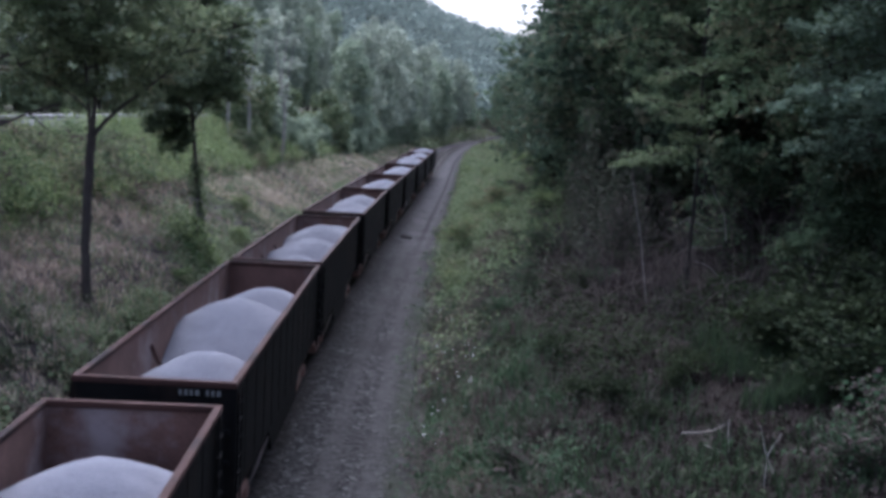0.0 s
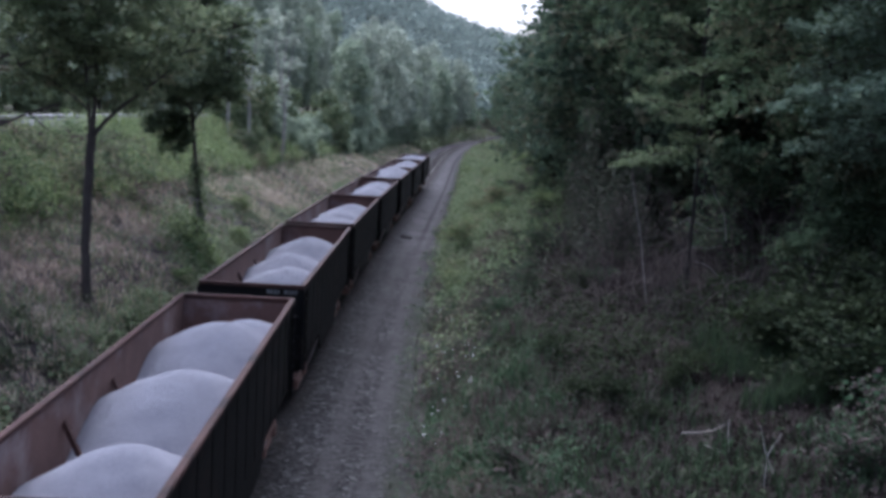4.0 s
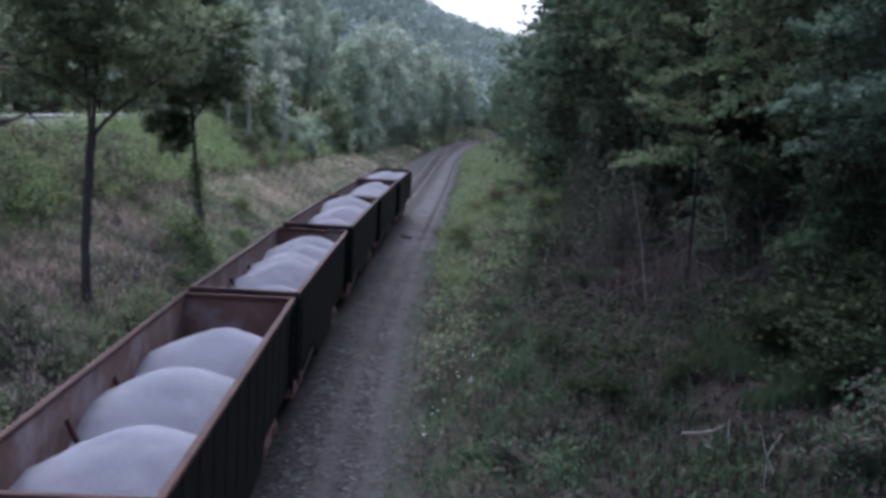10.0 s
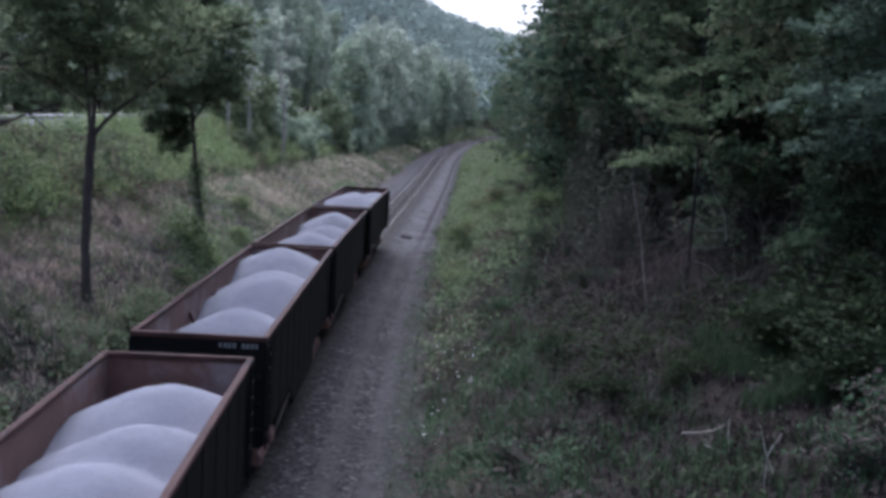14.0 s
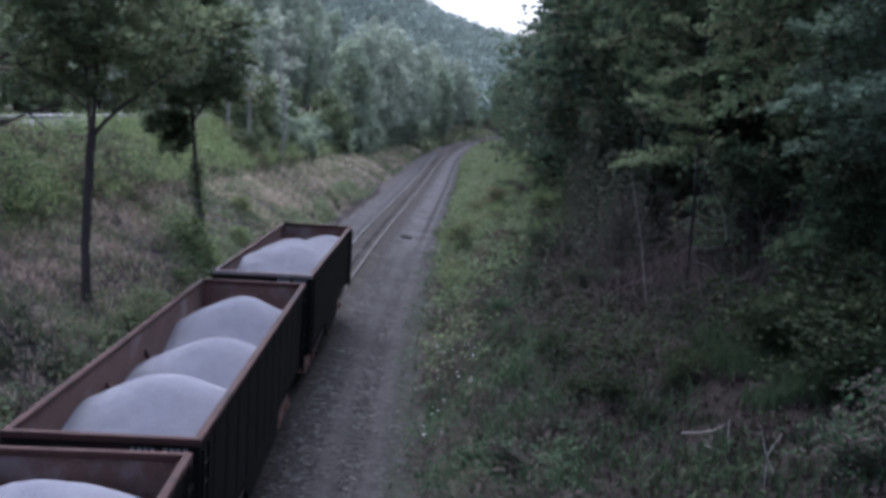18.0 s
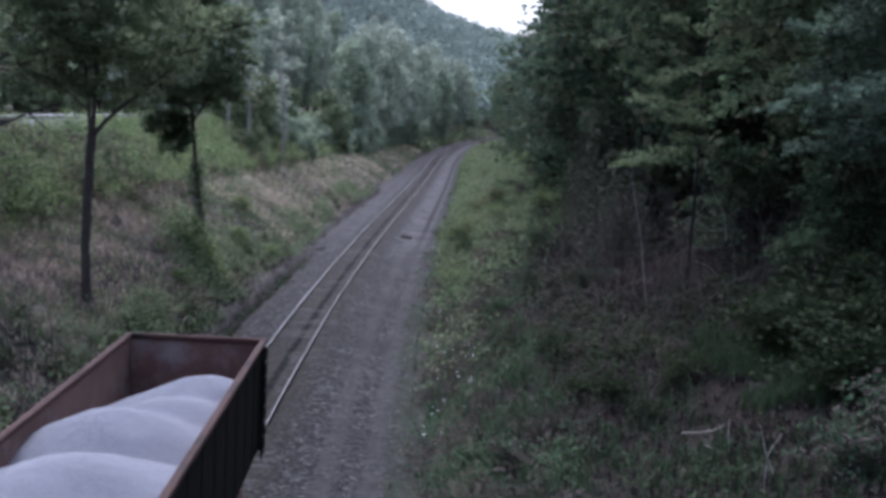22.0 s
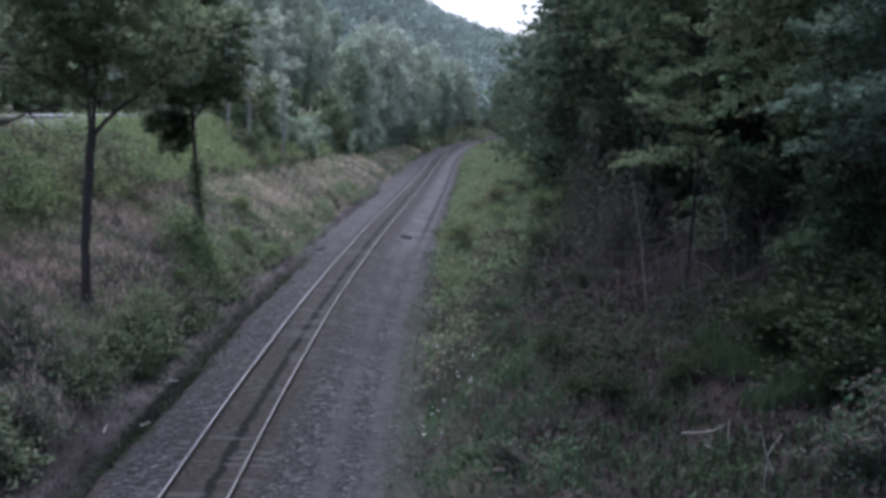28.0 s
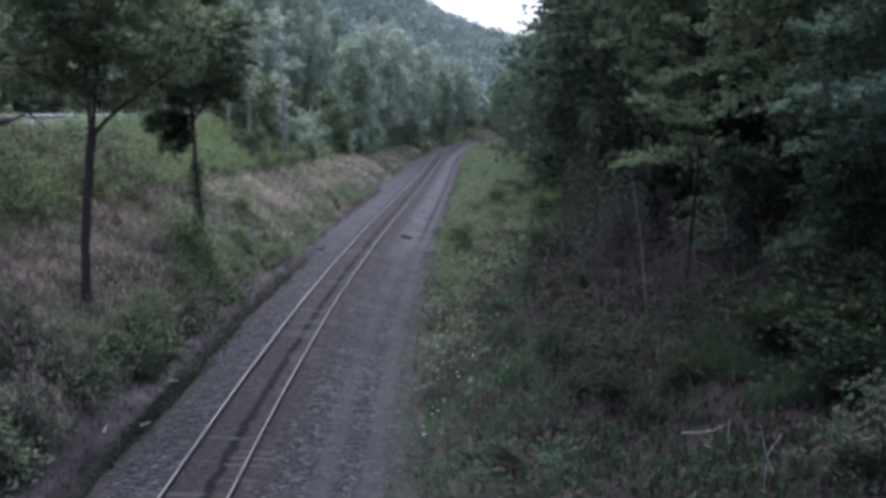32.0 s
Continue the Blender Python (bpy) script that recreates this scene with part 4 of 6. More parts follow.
def lump_tree(name, seed, height, trunk_r, crown_r, crown_from, lumps, leaf_size, n_leaves, bark, leaf, label, group="", clump=(0.24, 0.42), category="tree"):
    """A tree whose crown is made of rounded leafy clumps at the ends of its limbs."""
    rng = np.random.default_rng(seed)
    ob = thing(name, label, category, group)
    trunk, _ = limb(rng, (0, 0, -0.3), (0.02, 0.0, 1), height * 0.9, trunk_r, 0.08, 0.03, 8)
    wood = [tube(trunk, np.linspace(trunk_r * 1.2, trunk_r * 0.2, 8), 6)]
    cs, rs = [], []
    for i in range(lumps):
        rel = (i + rng.random()) / lumps
        z = height * (crown_from + (0.93 - crown_from) * rel)
        az = i * 2.39996 + rng.uniform(-0.5, 0.5)
        reach = crown_r * math.sin(math.pi * (0.16 + 0.74 * rel)) ** 0.8 * rng.uniform(0.3, 0.75)
        r = crown_r * rng.uniform(*clump) * (1.0 - 0.2 * rel)
        s = np.array([np.interp(z * 0.86, trunk[:, 2], trunk[:, k]) for k in range(3)])
        e = np.array([s[0] + math.cos(az) * reach, s[1] + math.sin(az) * reach, z])
        lp, lr = limb(rng, s, e - s, np.linalg.norm(e - s), max(0.03, trunk_r * 0.35 * (1 - 0.6 * rel)), 0.15, 0.0, 4)
        wood.append(tube(lp, lr, 3))
        cs.append(e)
        rs.append(r)
    v, f = join(wood)
    part_mesh("trunk", mesh_of("trunk", v, f, bark, True), ob, "bare trunk and limbs")
    v, f = shell_leaves(rng, np.array(cs), np.array(rs), n_leaves, leaf_size)
    part_mesh("crown", mesh_of("crown", v, f, leaf), ob, "dull green leaf crown")
    return ob


def at_point(ob, x, y, z, turn=0.0):
    ob.matrix_world = pose(x, y, z, 0, 0, turn)
    return ob


# the forked maple on the bank
STEMS_1 = [([(0, 0, -0.4), (-0.1, 0, 1.9), (-0.05, 0, 3.7), (0.09, 0, 5.85)], 0.17, 0.15),
           ([(0.05, 0, 5.7), (-0.06, 0.1, 6.8), (-0.17, 0.2, 7.6), (-0.4, 0.4, 9.5), (-0.7, 0.5, 11.8)], 0.085, 0.02),
           ([(0.1, 0, 5.75), (0.2, -0.1, 6.8), (0.28, -0.2, 7.6), (0.4, -0.3, 9.5), (0.5, -0.3, 12.2)], 0.085, 0.02),
           ([(0.1, 0, 5.8), (0.5, 0.1, 6.35), (1.1, 0.2, 6.95), (1.87, 0.3, 7.55), (2.8, 0.4, 8.4), (3.4, 0.5, 9.6)], 0.085, 0.02),
           ([(-0.05, 0.1, 6.7), (-0.6, 0.2, 7.15), (-1.35, 0.3, 7.6), (-2.6, 0.4, 8.1)], 0.045, 0.015)]
at_point(bough_tree("bank_tree", 3, "spreading maple with a forked trunk on the bank", STEMS_1,
                    dome_boughs(4, STEMS_1[1:], 74, (0.4, 0.2, 10.3), (3.9, 3.9, 3.1), 7.75, 0.035, 0.3), 0.18, M_BARK_B, M_LEAF_A, density=92, width=0.45, tilt=0.35), -12.47, 36.4, 1.55)
# the slender one behind it, with a drooping leafy clump on its trunk
STEMS_2 = [([(0, 0, -0.4), (-0.1, 0, 1.9), (-0.3, 0, 4.1), (-0.55, 0, 6.8), (-0.7, 0.1, 8.6), (-0.9, 0.2, 12.0)], 0.16, 0.03),
           ([(-0.5, 0, 6.4), (0.2, 0.2, 7.6), (0.9, 0.2, 9.0), (1.3, 0.3, 11.0)], 0.07, 0.02),
           ([(-0.6, 0, 6.9), (-1.4, 0.1, 8.0), (-2.2, 0.2, 9.4), (-2.6, 0.3, 11.2)], 0.07, 0.02)]
CLUMP_2 = [((-0.5, 0, 6.6), (-2.5, -0.5, 5.8), 0.03), ((-0.5, 0, 6.3), (-2.1, -0.3, 5.15), 0.03), ((-0.45, 0, 6.0), (-1.3, -0.5, 4.95), 0.03), ((-0.5, 0, 6.7), (-2.8, -0.2, 6.15), 0.03),
           ((-0.45, 0, 6.1), (-1.5, 0.4, 5.3), 0.03), ((-0.5, 0, 6.5), (-1.8, 0.2, 5.7), 0.03), ((-0.5, 0, 6.6), (-2.2, 0.3, 6.4), 0.03), ((-0.4, 0, 5.9), (-0.95, -0.4, 5.2), 0.03)]
CLUMP_2 += [((x0, y0, z0), (x1 * 0.9, y1 + d, z1 + 0.1), r) for (x0, y0, z0), (x1, y1, z1), r in CLUMP_2 for d in (-0.35, 0.35)]
at_point(bough_tree("bank_tree", 8, "slender maple half hidden behind another on the bank", STEMS_2,
                    dome_boughs(9, STEMS_2, 78, (-0.6, 0, 10.3), (3.25, 3.2, 3.7), 7.45, 0.035, 0.3) + CLUMP_2, 0.2, M_BARK_B, M_LEAF_A, density=92, width=0.45, tilt=0.35), -11.95, 51.0, 1.35)
# the broad one at the field's edge, whose low bare limbs reach into view
LOW_LIMBS = [((0, 0, 1.2), (3.1, -1.0, 1.95), 0.09), ((3.0, -1.0, 1.9), (4.1, -1.0, 2.4), 0.06), ((4.0, -1.0, 2.4), (5.3, -1.0, 2.9), 0.04), ((4.1, -1.0, 2.4), (4.8, -1.0, 1.7), 0.03)]
STEMS_3 = [([(0, 0, -0.4), (0.1, 0, 2.0), (0.3, 0, 4.0), (0.4, 0, 8.5)], 0.24, 0.04),
           ([(0.1, 0, 2.0), (1.2, -0.2, 3.3), (2.6, -0.4, 4.2), (4.2, -0.5, 5.4)], 0.1, 0.02),
           ([(0.15, 0, 2.6), (-1.0, -0.2, 4.0), (-2.0, 0.2, 6.4)], 0.1, 0.02)]
put(bough_tree("bank_tree", 21, "broad maple at the edge of the field", STEMS_3,
               dome_boughs(22, STEMS_3, 64, (0.4, 0, 6.3), (4.6, 4.6, 2.8), 4.0, 0.035, 0.2), 0.19, M_BARK_B, M_LEAF_A, density=28, width=0.34, bare=LOW_LIMBS, tilt=0.35), -19.3, 39.0, 0)

STEMS_L = [([(0, 0, -0.4), (0.1, 0, 4.0), (0.0, 0.1, 8.0), (0.1, 0, 13.0)], 0.12, 0.03)]
put(bough_tree("wood_tree", 201, "grey-green linden at the front of the wood", STEMS_L,
               dome_boughs(203, STEMS_L, 66, (0, 0, 7.6), (3.7, 3.7, 5.4), 4.0, 0.03, 0.15, 0.6), 0.15, M_BARK, M_LEAF_L, density=66, width=0.3, sag=0.2, flat=0.72, tilt=0.3, group="trees on the wooded slope"), 11.2, 25.5, 20)
STEMS_O = [([(0, 0, -0.4), (0.05, 0, 4.0), (-0.05, 0, 8.0), (0.1, 0, 12.0)], 0.055, 0.02)]
OLIVE = [((0, 0, 4.2), (-2.9, -1.5, 4.0), 0.04), ((0, 0, 4.2), (-2.2, -1.9, 4.1), 0.04), ((0, 0, 4.5), (-1.0, -2.0, 4.7), 0.04), ((0, 0, 5.2), (-2.4, -1.6, 5.6), 0.04), ((0, 0, 5.0), (-1.4, -2.0, 5.3), 0.04),
         ((0, 0, 6.5), (-1.6, -1.6, 7.2), 0.04), ((0, 0, 6.6), (-0.2, -2.0, 7.2), 0.04), ((0, 0, 6.5), (1.4, -1.6, 7.1), 0.04), ((0, 0, 5.4), (-0.2, -2.0, 5.9), 0.04), ((0, 0, 7.6), (-1.4, -1.2, 8.4), 0.04)]
OLIVE = [((x0, y0, z0 + 0.5), (x1, y1, z1 + 0.5), r) for (x0, y0, z0), (x1, y1, z1), r in OLIVE]
put(bough_tree("wood_tree", 202, "olive-leaved young tree with layered boughs on the slope", STEMS_O, OLIVE, 0.15, M_BARK_N, M_LEAF_O, density=52, width=0.3, sag=0.2, flat=0.85, tilt=0.12, group="trees on the wooded slope"), 7.95, 33.6, 0)

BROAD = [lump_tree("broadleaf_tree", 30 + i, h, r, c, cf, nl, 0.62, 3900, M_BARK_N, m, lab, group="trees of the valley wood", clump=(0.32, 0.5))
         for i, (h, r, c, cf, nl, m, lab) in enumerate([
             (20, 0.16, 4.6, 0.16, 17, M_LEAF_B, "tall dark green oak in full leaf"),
             (22, 0.17, 4.9, 0.20, 18, M_LEAF_C, "tall grey-green locust paled for haze"),
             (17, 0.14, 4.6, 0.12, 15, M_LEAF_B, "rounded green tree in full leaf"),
             (23, 0.18, 4.4, 0.16, 19, M_LEAF_C, "narrow tall tree with haze-paled foliage")])]
UNDER = [tree("sapling_bush", 56, 4.2, 0.04, 2.0, 0.06, 20, 0.16, 3200, M_BARK_N, M_LEAF_N, "dark leafy sapling growing under the trees", group="saplings under the trees", cluster=0.5, category="sapling", sides=4, twigs=False)]
SHRUB = [lump_tree("shrub", 50 + i, 3.4, 0.05, 1.6, 0.12, 11, 0.28, 1100, M_BARK, m, "leafy green shrub at the wood edge", group="shrubs at the wood's edge", clump=(0.3, 0.5), category="shrub")
         for i, m in enumerate((M_LEAF_B, M_BANKLEAF, M_LEAF_A))]


def near_tree(seed, h, r, crown, start, n, label):
    st = [([(0, 0, -0.4), (0.15, 0, h * 0.3), (-0.1, 0.1, h * 0.65), (0.1, 0, h)], r, r * 0.25)]
    mid = h * (start + 1.0) / 2
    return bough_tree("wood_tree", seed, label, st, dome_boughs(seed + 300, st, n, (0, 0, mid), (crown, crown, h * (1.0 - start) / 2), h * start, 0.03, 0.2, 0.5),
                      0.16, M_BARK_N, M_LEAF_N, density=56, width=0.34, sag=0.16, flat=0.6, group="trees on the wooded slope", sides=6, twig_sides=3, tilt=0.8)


NEAR = [near_tree(60, 14, 0.08, 4.3, 0.30, 60, "dark leafy tree with hanging sprays"),
        near_tree(61, 16, 0.09, 4.7, 0.30, 64, "tall dark oak with low hanging boughs"),
        near_tree(62, 12, 0.07, 4.0, 0.26, 54, "crooked dark green tree on the slope")]
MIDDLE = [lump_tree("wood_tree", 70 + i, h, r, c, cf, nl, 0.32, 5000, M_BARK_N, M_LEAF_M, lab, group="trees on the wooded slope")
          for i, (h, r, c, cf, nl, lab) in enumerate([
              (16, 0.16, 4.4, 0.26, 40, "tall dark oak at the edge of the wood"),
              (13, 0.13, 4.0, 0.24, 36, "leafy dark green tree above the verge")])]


def woods():
    rng = random.Random(77)

    def scatter(protos, spots):
        free = list(protos)
        for x, y, i, s, zs in spots:
            turn = rng.uniform(0, 360)
            if protos[i] in free:
                free.remove(protos[i])
                protos[i].matrix_basis = pose(x, y, float(ground_z(x, y)) - 0.1, 0, 0, turn) @ Matrix.Diagonal((s, s, s * zs, 1))
            else:
                put_copy(protos[i], x, y, turn, s, 0.1, zs)

    # valley wood between the railway and the road, and behind the bend
    spots = []
    for y in np.arange(104, 330, 9.5):
        left, right = float(road_x(y)) + 6, float(track_x(y)) - (11.5 if y < 200 else 9)
        x = right
        while x > left - 34:
            yy = y + rng.uniform(-4, 4)
            xx = x + rng.uniform(-2, 2)
            ru = xx - float(road_x(yy))
            if ru > 6.5 and (xx - float(track_x(yy)) < (-10.5 if yy < 165 else -7.5)) or ru < -7:
                spots.append((xx, yy, rng.randrange(4), rng.uniform(0.75, 1.1), rng.uniform(0.85, 1.1)))
            x -= rng.uniform(6, 9) if ru > -10 else rng.uniform(9, 14)
    for y in np.arange(40, 104, 9):
        for k in range(2):
            spots.append((float(road_x(y)) - rng.uniform(9, 14) - 8 * k, y + rng.uniform(-3, 3), rng.randrange(4), rng.uniform(0.75, 1.1), 1.0))
    for y in np.arange(335, 395, 10):
        for x in np.arange(float(track_x(y)) - 30, float(track_x(y)) + 50, 9):
            if abs(x - float(track_x(y))) > 7:
                spots.append((x + rng.uniform(-2, 2), y + rng.uniform(-3, 3), rng.randrange(4), rng.uniform(0.8, 1.15), 1.0))
    # taller towards the bend, and a gap through which the road shows
    spots = [(x, y, i, s, zs * (1.1 if y > 125 else 0.92) * (1.25 if x < road_x(y) and y > 150 else 1.0)) for x, y, i, s, zs in spots if not (x > road_x(y) and -0.157 * y - 4.0 < x < -0.122 * y + 4.0 and y < 230)]
    scatter(BROAD, spots)
    # wooded slope: the front rows
    rng = random.Random(78)
    spots = []
    for y in np.arange(32.0, 68, 5.2):
        x = float(track_x(y)) + np.interp(y, [0, 20, 30, 60], [15.5, 15.5, 15.5, 14.5])
        for k in range(2):
            spots.append((x + rng.uniform(-1.2, 1.2), y + rng.uniform(-2.5, 2.5), rng.randrange(3), rng.uniform(0.85, 1.12), rng.uniform(1.12, 1.3)))
            x += rng.uniform(5, 7)
    scatter(NEAR, spots)
    spots = []
    for y in np.arange(20, 66, 8.0):
        spots.append((float(track_x(y)) + rng.uniform(24, 28), y, rng.randrange(2), rng.uniform(0.9, 1.12), 1.0))
    for y in np.arange(68, 300, 7.4):
        x = float(track_x(y)) + np.interp(y, [60, 80, 110, 140, 180, 300], [16, 18, 20, 20, 16, 12])
        for k in range(3 if y < 110 else 2):
            spots.append((x + rng.uniform(-1.2, 1.2), y + rng.uniform(-2.5, 2.5), rng.randrange(2), rng.uniform(0.85, 1.15), rng.uniform(0.9, 1.15)))
            x += rng.uniform(5, 8)
    spots += [(10.6, 54, 0, 1.4, 1.0), (11.4, 47, 1, 1.5, 1.05), (12.8, 62, 0, 1.4, 1.0), (11.6, 70, 1, 1.6, 1.0), (13.5, 78, 0, 1.4, 1.0), (8.5, 58, 1, 1.5, 0.85), (8.6, 68, 0, 1.35, 0.66), (8.7, 84, 1, 1.75, 0.66), (10.0, 101, 0, 1.45, 0.66), (12.0, 118, 1, 1.6, 0.66), (12.6, 136, 0, 1.3, 0.75), (12.4, 42.5, 1, 0.95, 0.75)]
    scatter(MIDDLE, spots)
    spots = []
    for k in range(110):
        y = rng.uniform(138, 330)
        spots.append((float(track_x(y)) - rng.uniform(9, 14), y, 0, rng.uniform(0.5, 1.1), 1.0))
    for k in range(30):
        y = rng.uniform(75, 260)
        spots.append((float(track_x(y)) + np.interp(y, [0, 70, 110, 150, 180, 260], [14, 17, 20, 20, 15, 12]) + rng.uniform(0, 3), y, rng.randrange(2), rng.uniform(0.5, 1.0), 1.0))
    for k in range(14):
        y = rng.uniform(30, 70)
        spots.append((float(track_x(y)) + rng.uniform(24, 34), y, 0, rng.uniform(0.8, 1.2), 1.0))
    for y in np.arange(36, 150, 4.5):
        spots.append((float(road_x(y)) - rng.uniform(6.5, 9), y + rng.uniform(-1, 1), rng.randrange(2), rng.uniform(0.9, 1.5), 1.0))
    spots += [(-21.1, 104, 0, 0.85, 1.3)]
    for k in range(26):
        y = rng.uniform(86, 128)
        spots.append((y * rng.uniform(-0.215, -0.168), y, 1 + k % 2, rng.uniform(0.45, 0.8), rng.uniform(0.8, 1.1)))
    for k in range(22):
        y = rng.uniform(105, 142)
        spots.append((y * rng.uniform(-0.175, -0.128), y, 0, rng.uniform(0.5, 0.9), rng.uniform(0.8, 1.0)))
    # tall brush along the far edge of the field, low where the road shows through
    for x, y, s, zs in ((-20.6, 96, 1.1, 1.0), (-19.6, 99, 1.25, 1.1), (-20.9, 103, 1.5, 1.2), (-18.9, 104, 1.2, 1.25), (-19.6, 109, 1.5, 1.2), (-17.7, 108, 1.15, 1.2), (-18.6, 114, 1.6, 1.2),
                        (-17.3, 114, 0.9, 0.9), (-17.6, 121, 1.0, 0.85), (-16.6, 120, 0.8, 0.9), (-17.2, 127, 0.9, 0.9), (-16.3, 128, 0.8, 0.8), (-15.6, 131, 1.0, 0.8), (-14.5, 135, 1.4, 1.3), (-15.0, 138, 1.3, 1.0), (-16.1, 142, 1.8, 1.2)):
        spots.append((x, y, 1 if x < -18.2 or s > 1.25 else 0, s, zs))
    scatter(SHRUB, spots)
    spots = []
    for k in range(14):
        y = rng.uniform(27, 74)
        spots.append((float(track_x(y)) + rng.uniform(15, 22), y, 0, rng.uniform(0.6, 1.3), rng.uniform(0.8, 1.2)))
    for k in range(9):
        y = rng.uniform(52, 80)
        spots.append((float(track_x(y)) + rng.uniform(14.5, 17), y, 0, rng.uniform(0.5, 1.0), rng.uniform(0.8, 1.1)))
    spots += [(9.5, 27.2, 0, 0.6, 0.9), (10.7, 28.2, 0, 0.7, 0.9), (12.2, 29.0, 0, 0.8, 0.9), (8.3, 65, 0, 1.0, 0.8), (9.1, 67, 0, 1.1, 0.8), (8.6, 83, 0, 1.1, 0.9), (9.6, 85, 0, 1.2, 0.9), (10.2, 100, 0, 1.2, 1.0)]
    scatter(UNDER, spots)


woods()


def deep_woods():
    """The thick of the wood behind the front rows: trunks and leaves from the ground to the canopy."""
    rng = np.random.default_rng(19)
    n = 26000
    y = rng.uniform(14, 130, n)
    u = rng.uniform(26, 40, n)
    x = track_x(y) + u
    z = ground_z(x, y) + rng.random(n) * (13 + 2.5 * vnoise(x, y, 5, 3))
    z += 0.8 * vnoise(x, z * 3 + y, 2.2, 5)
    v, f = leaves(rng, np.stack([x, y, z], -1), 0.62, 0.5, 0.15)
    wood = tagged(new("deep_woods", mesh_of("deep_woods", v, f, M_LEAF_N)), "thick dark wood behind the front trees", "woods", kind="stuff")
    poles = []
    for k in range(46):
        yy = rng.uniform(16, 120)
        xx = float(track_x(yy)) + rng.uniform(24, 31)
        zz = float(ground_z(xx, yy))
        poles.append(tube([(xx, yy, zz - 0.3), (xx + rng.normal(0, 0.3), yy, zz + 5), (xx + rng.normal(0, 0.6), yy, zz + 10)], [0.13, 0.1, 0.05], 5))
    part_mesh("trunks", mesh_of("trunks", *join(poles), M_BARK_N, True), wood, "dark bare trunks")


deep_woods()


def thicket():
    """Bare saplings and dead twigs in the shade under the trees."""
    rng = np.random.default_rng(57)
    sticks = []
    for k in range(420):
        y = rng.uniform(24, 62)
        x = float(track_x(y)) + rng.uniform(11.0, 20.0)
        z = float(ground_z(x, y))
        ln = rng.uniform(0.8, 3.2)
        lean = rng.normal(0, 0.35, 2)
        p, r = limb(rng, (x, y, z - 0.1), (lean[0], lean[1], 1.0), ln, 0.008 + 0.006 * ln * rng.random(), 0.25, 0.0, 5)
        sticks.append(tube(p, r, 4))
        for j in range(3):
            q, r2 = limb(rng, p[rng.integers(1, 5)], rng.normal(0, 1, 3) + np.array([0, 0, 0.4]), ln * rng.uniform(0.2, 0.45), 0.008, 0.3, 0.0, 4)
            sticks.append(tube(q, r2, 3))
    tagged(new("thicket", mesh_of("thicket", *join(sticks), M_TWIG, True)), "thicket of bare grey-brown stems under dark trees", "thicket", kind="stuff")


thicket()


def wood_front():
    """Creepers hanging at the front of the wood, and a tangle of dead twigs under the near trees."""
    rng = np.random.default_rng(91)
    n = 230
    y = rng.uniform(42, 66, n)
    x = track_x(y) + np.interp(y, [42, 54, 66], [11.2, 11.6, 13.0]) + 3.4 * rng.random(n)
    low = ground_z(x, y)
    top = rng.uniform(1.4, 8.0, n) * (0.55 + 0.45 * (vnoise(x, y, 2.5, 92) > -0.1))
    per = 42
    t = rng.random((n, per))
    c = np.stack([x, y, low], -1)[:, None] + rng.normal(0, 1, (n, per, 3)) * np.array([0.2, 0.2, 0.0])
    c[..., 2] += top[:, None] * t
    c[..., 0] += 0.25 * np.sin(3 * t + x[:, None])
    v, f = leaves(rng, c.reshape(-1, 3), 0.2, 0.2, 0.5, 0.6)
    tagged(new("creeper", mesh_of("creeper", v, f, M_CREEPER)), "dull brown-green creepers hanging at the wood's front", "vine", kind="stuff")
    sticks = []
    for k in range(130):
        yy = rng.uniform(29, 46)
        xx = float(track_x(yy)) + rng.uniform(10.6, 16.5)
        ln = rng.uniform(1.0, 4.2)
        lean = rng.normal(0, 0.6, 2)
        p, r = limb(rng, (xx, yy, float(ground_z(xx, yy)) - 0.1), (lean[0], lean[1], 1.0), ln, 0.010 + 0.004 * ln * rng.random(), 0.4, -0.02, 6)
        sticks.append(tube(p, r, 4))
        for j in range(4):
            q, r2 = limb(rng, p[rng.integers(1, 6)], rng.normal(0, 1, 3) + np.array([0, 0, 0.2]), ln * rng.uniform(0.2, 0.5), 0.009, 0.4, 0.0, 4)
            sticks.append(tube(q, r2, 3))
    tagged(new("twig_tangle", mesh_of("twig_tangle", *join(sticks), M_DEADTWIG, True)), "tangle of brown dead twigs under the trees", "twigs", kind="stuff")


wood_front()


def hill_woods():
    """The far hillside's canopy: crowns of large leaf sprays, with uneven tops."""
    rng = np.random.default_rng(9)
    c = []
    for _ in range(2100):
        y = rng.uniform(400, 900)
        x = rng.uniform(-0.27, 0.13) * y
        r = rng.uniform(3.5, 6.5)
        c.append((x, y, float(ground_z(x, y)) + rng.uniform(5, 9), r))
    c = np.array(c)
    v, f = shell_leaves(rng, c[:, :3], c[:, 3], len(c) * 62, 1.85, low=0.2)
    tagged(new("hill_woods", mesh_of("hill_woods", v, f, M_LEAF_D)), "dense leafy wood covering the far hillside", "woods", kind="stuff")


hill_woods()


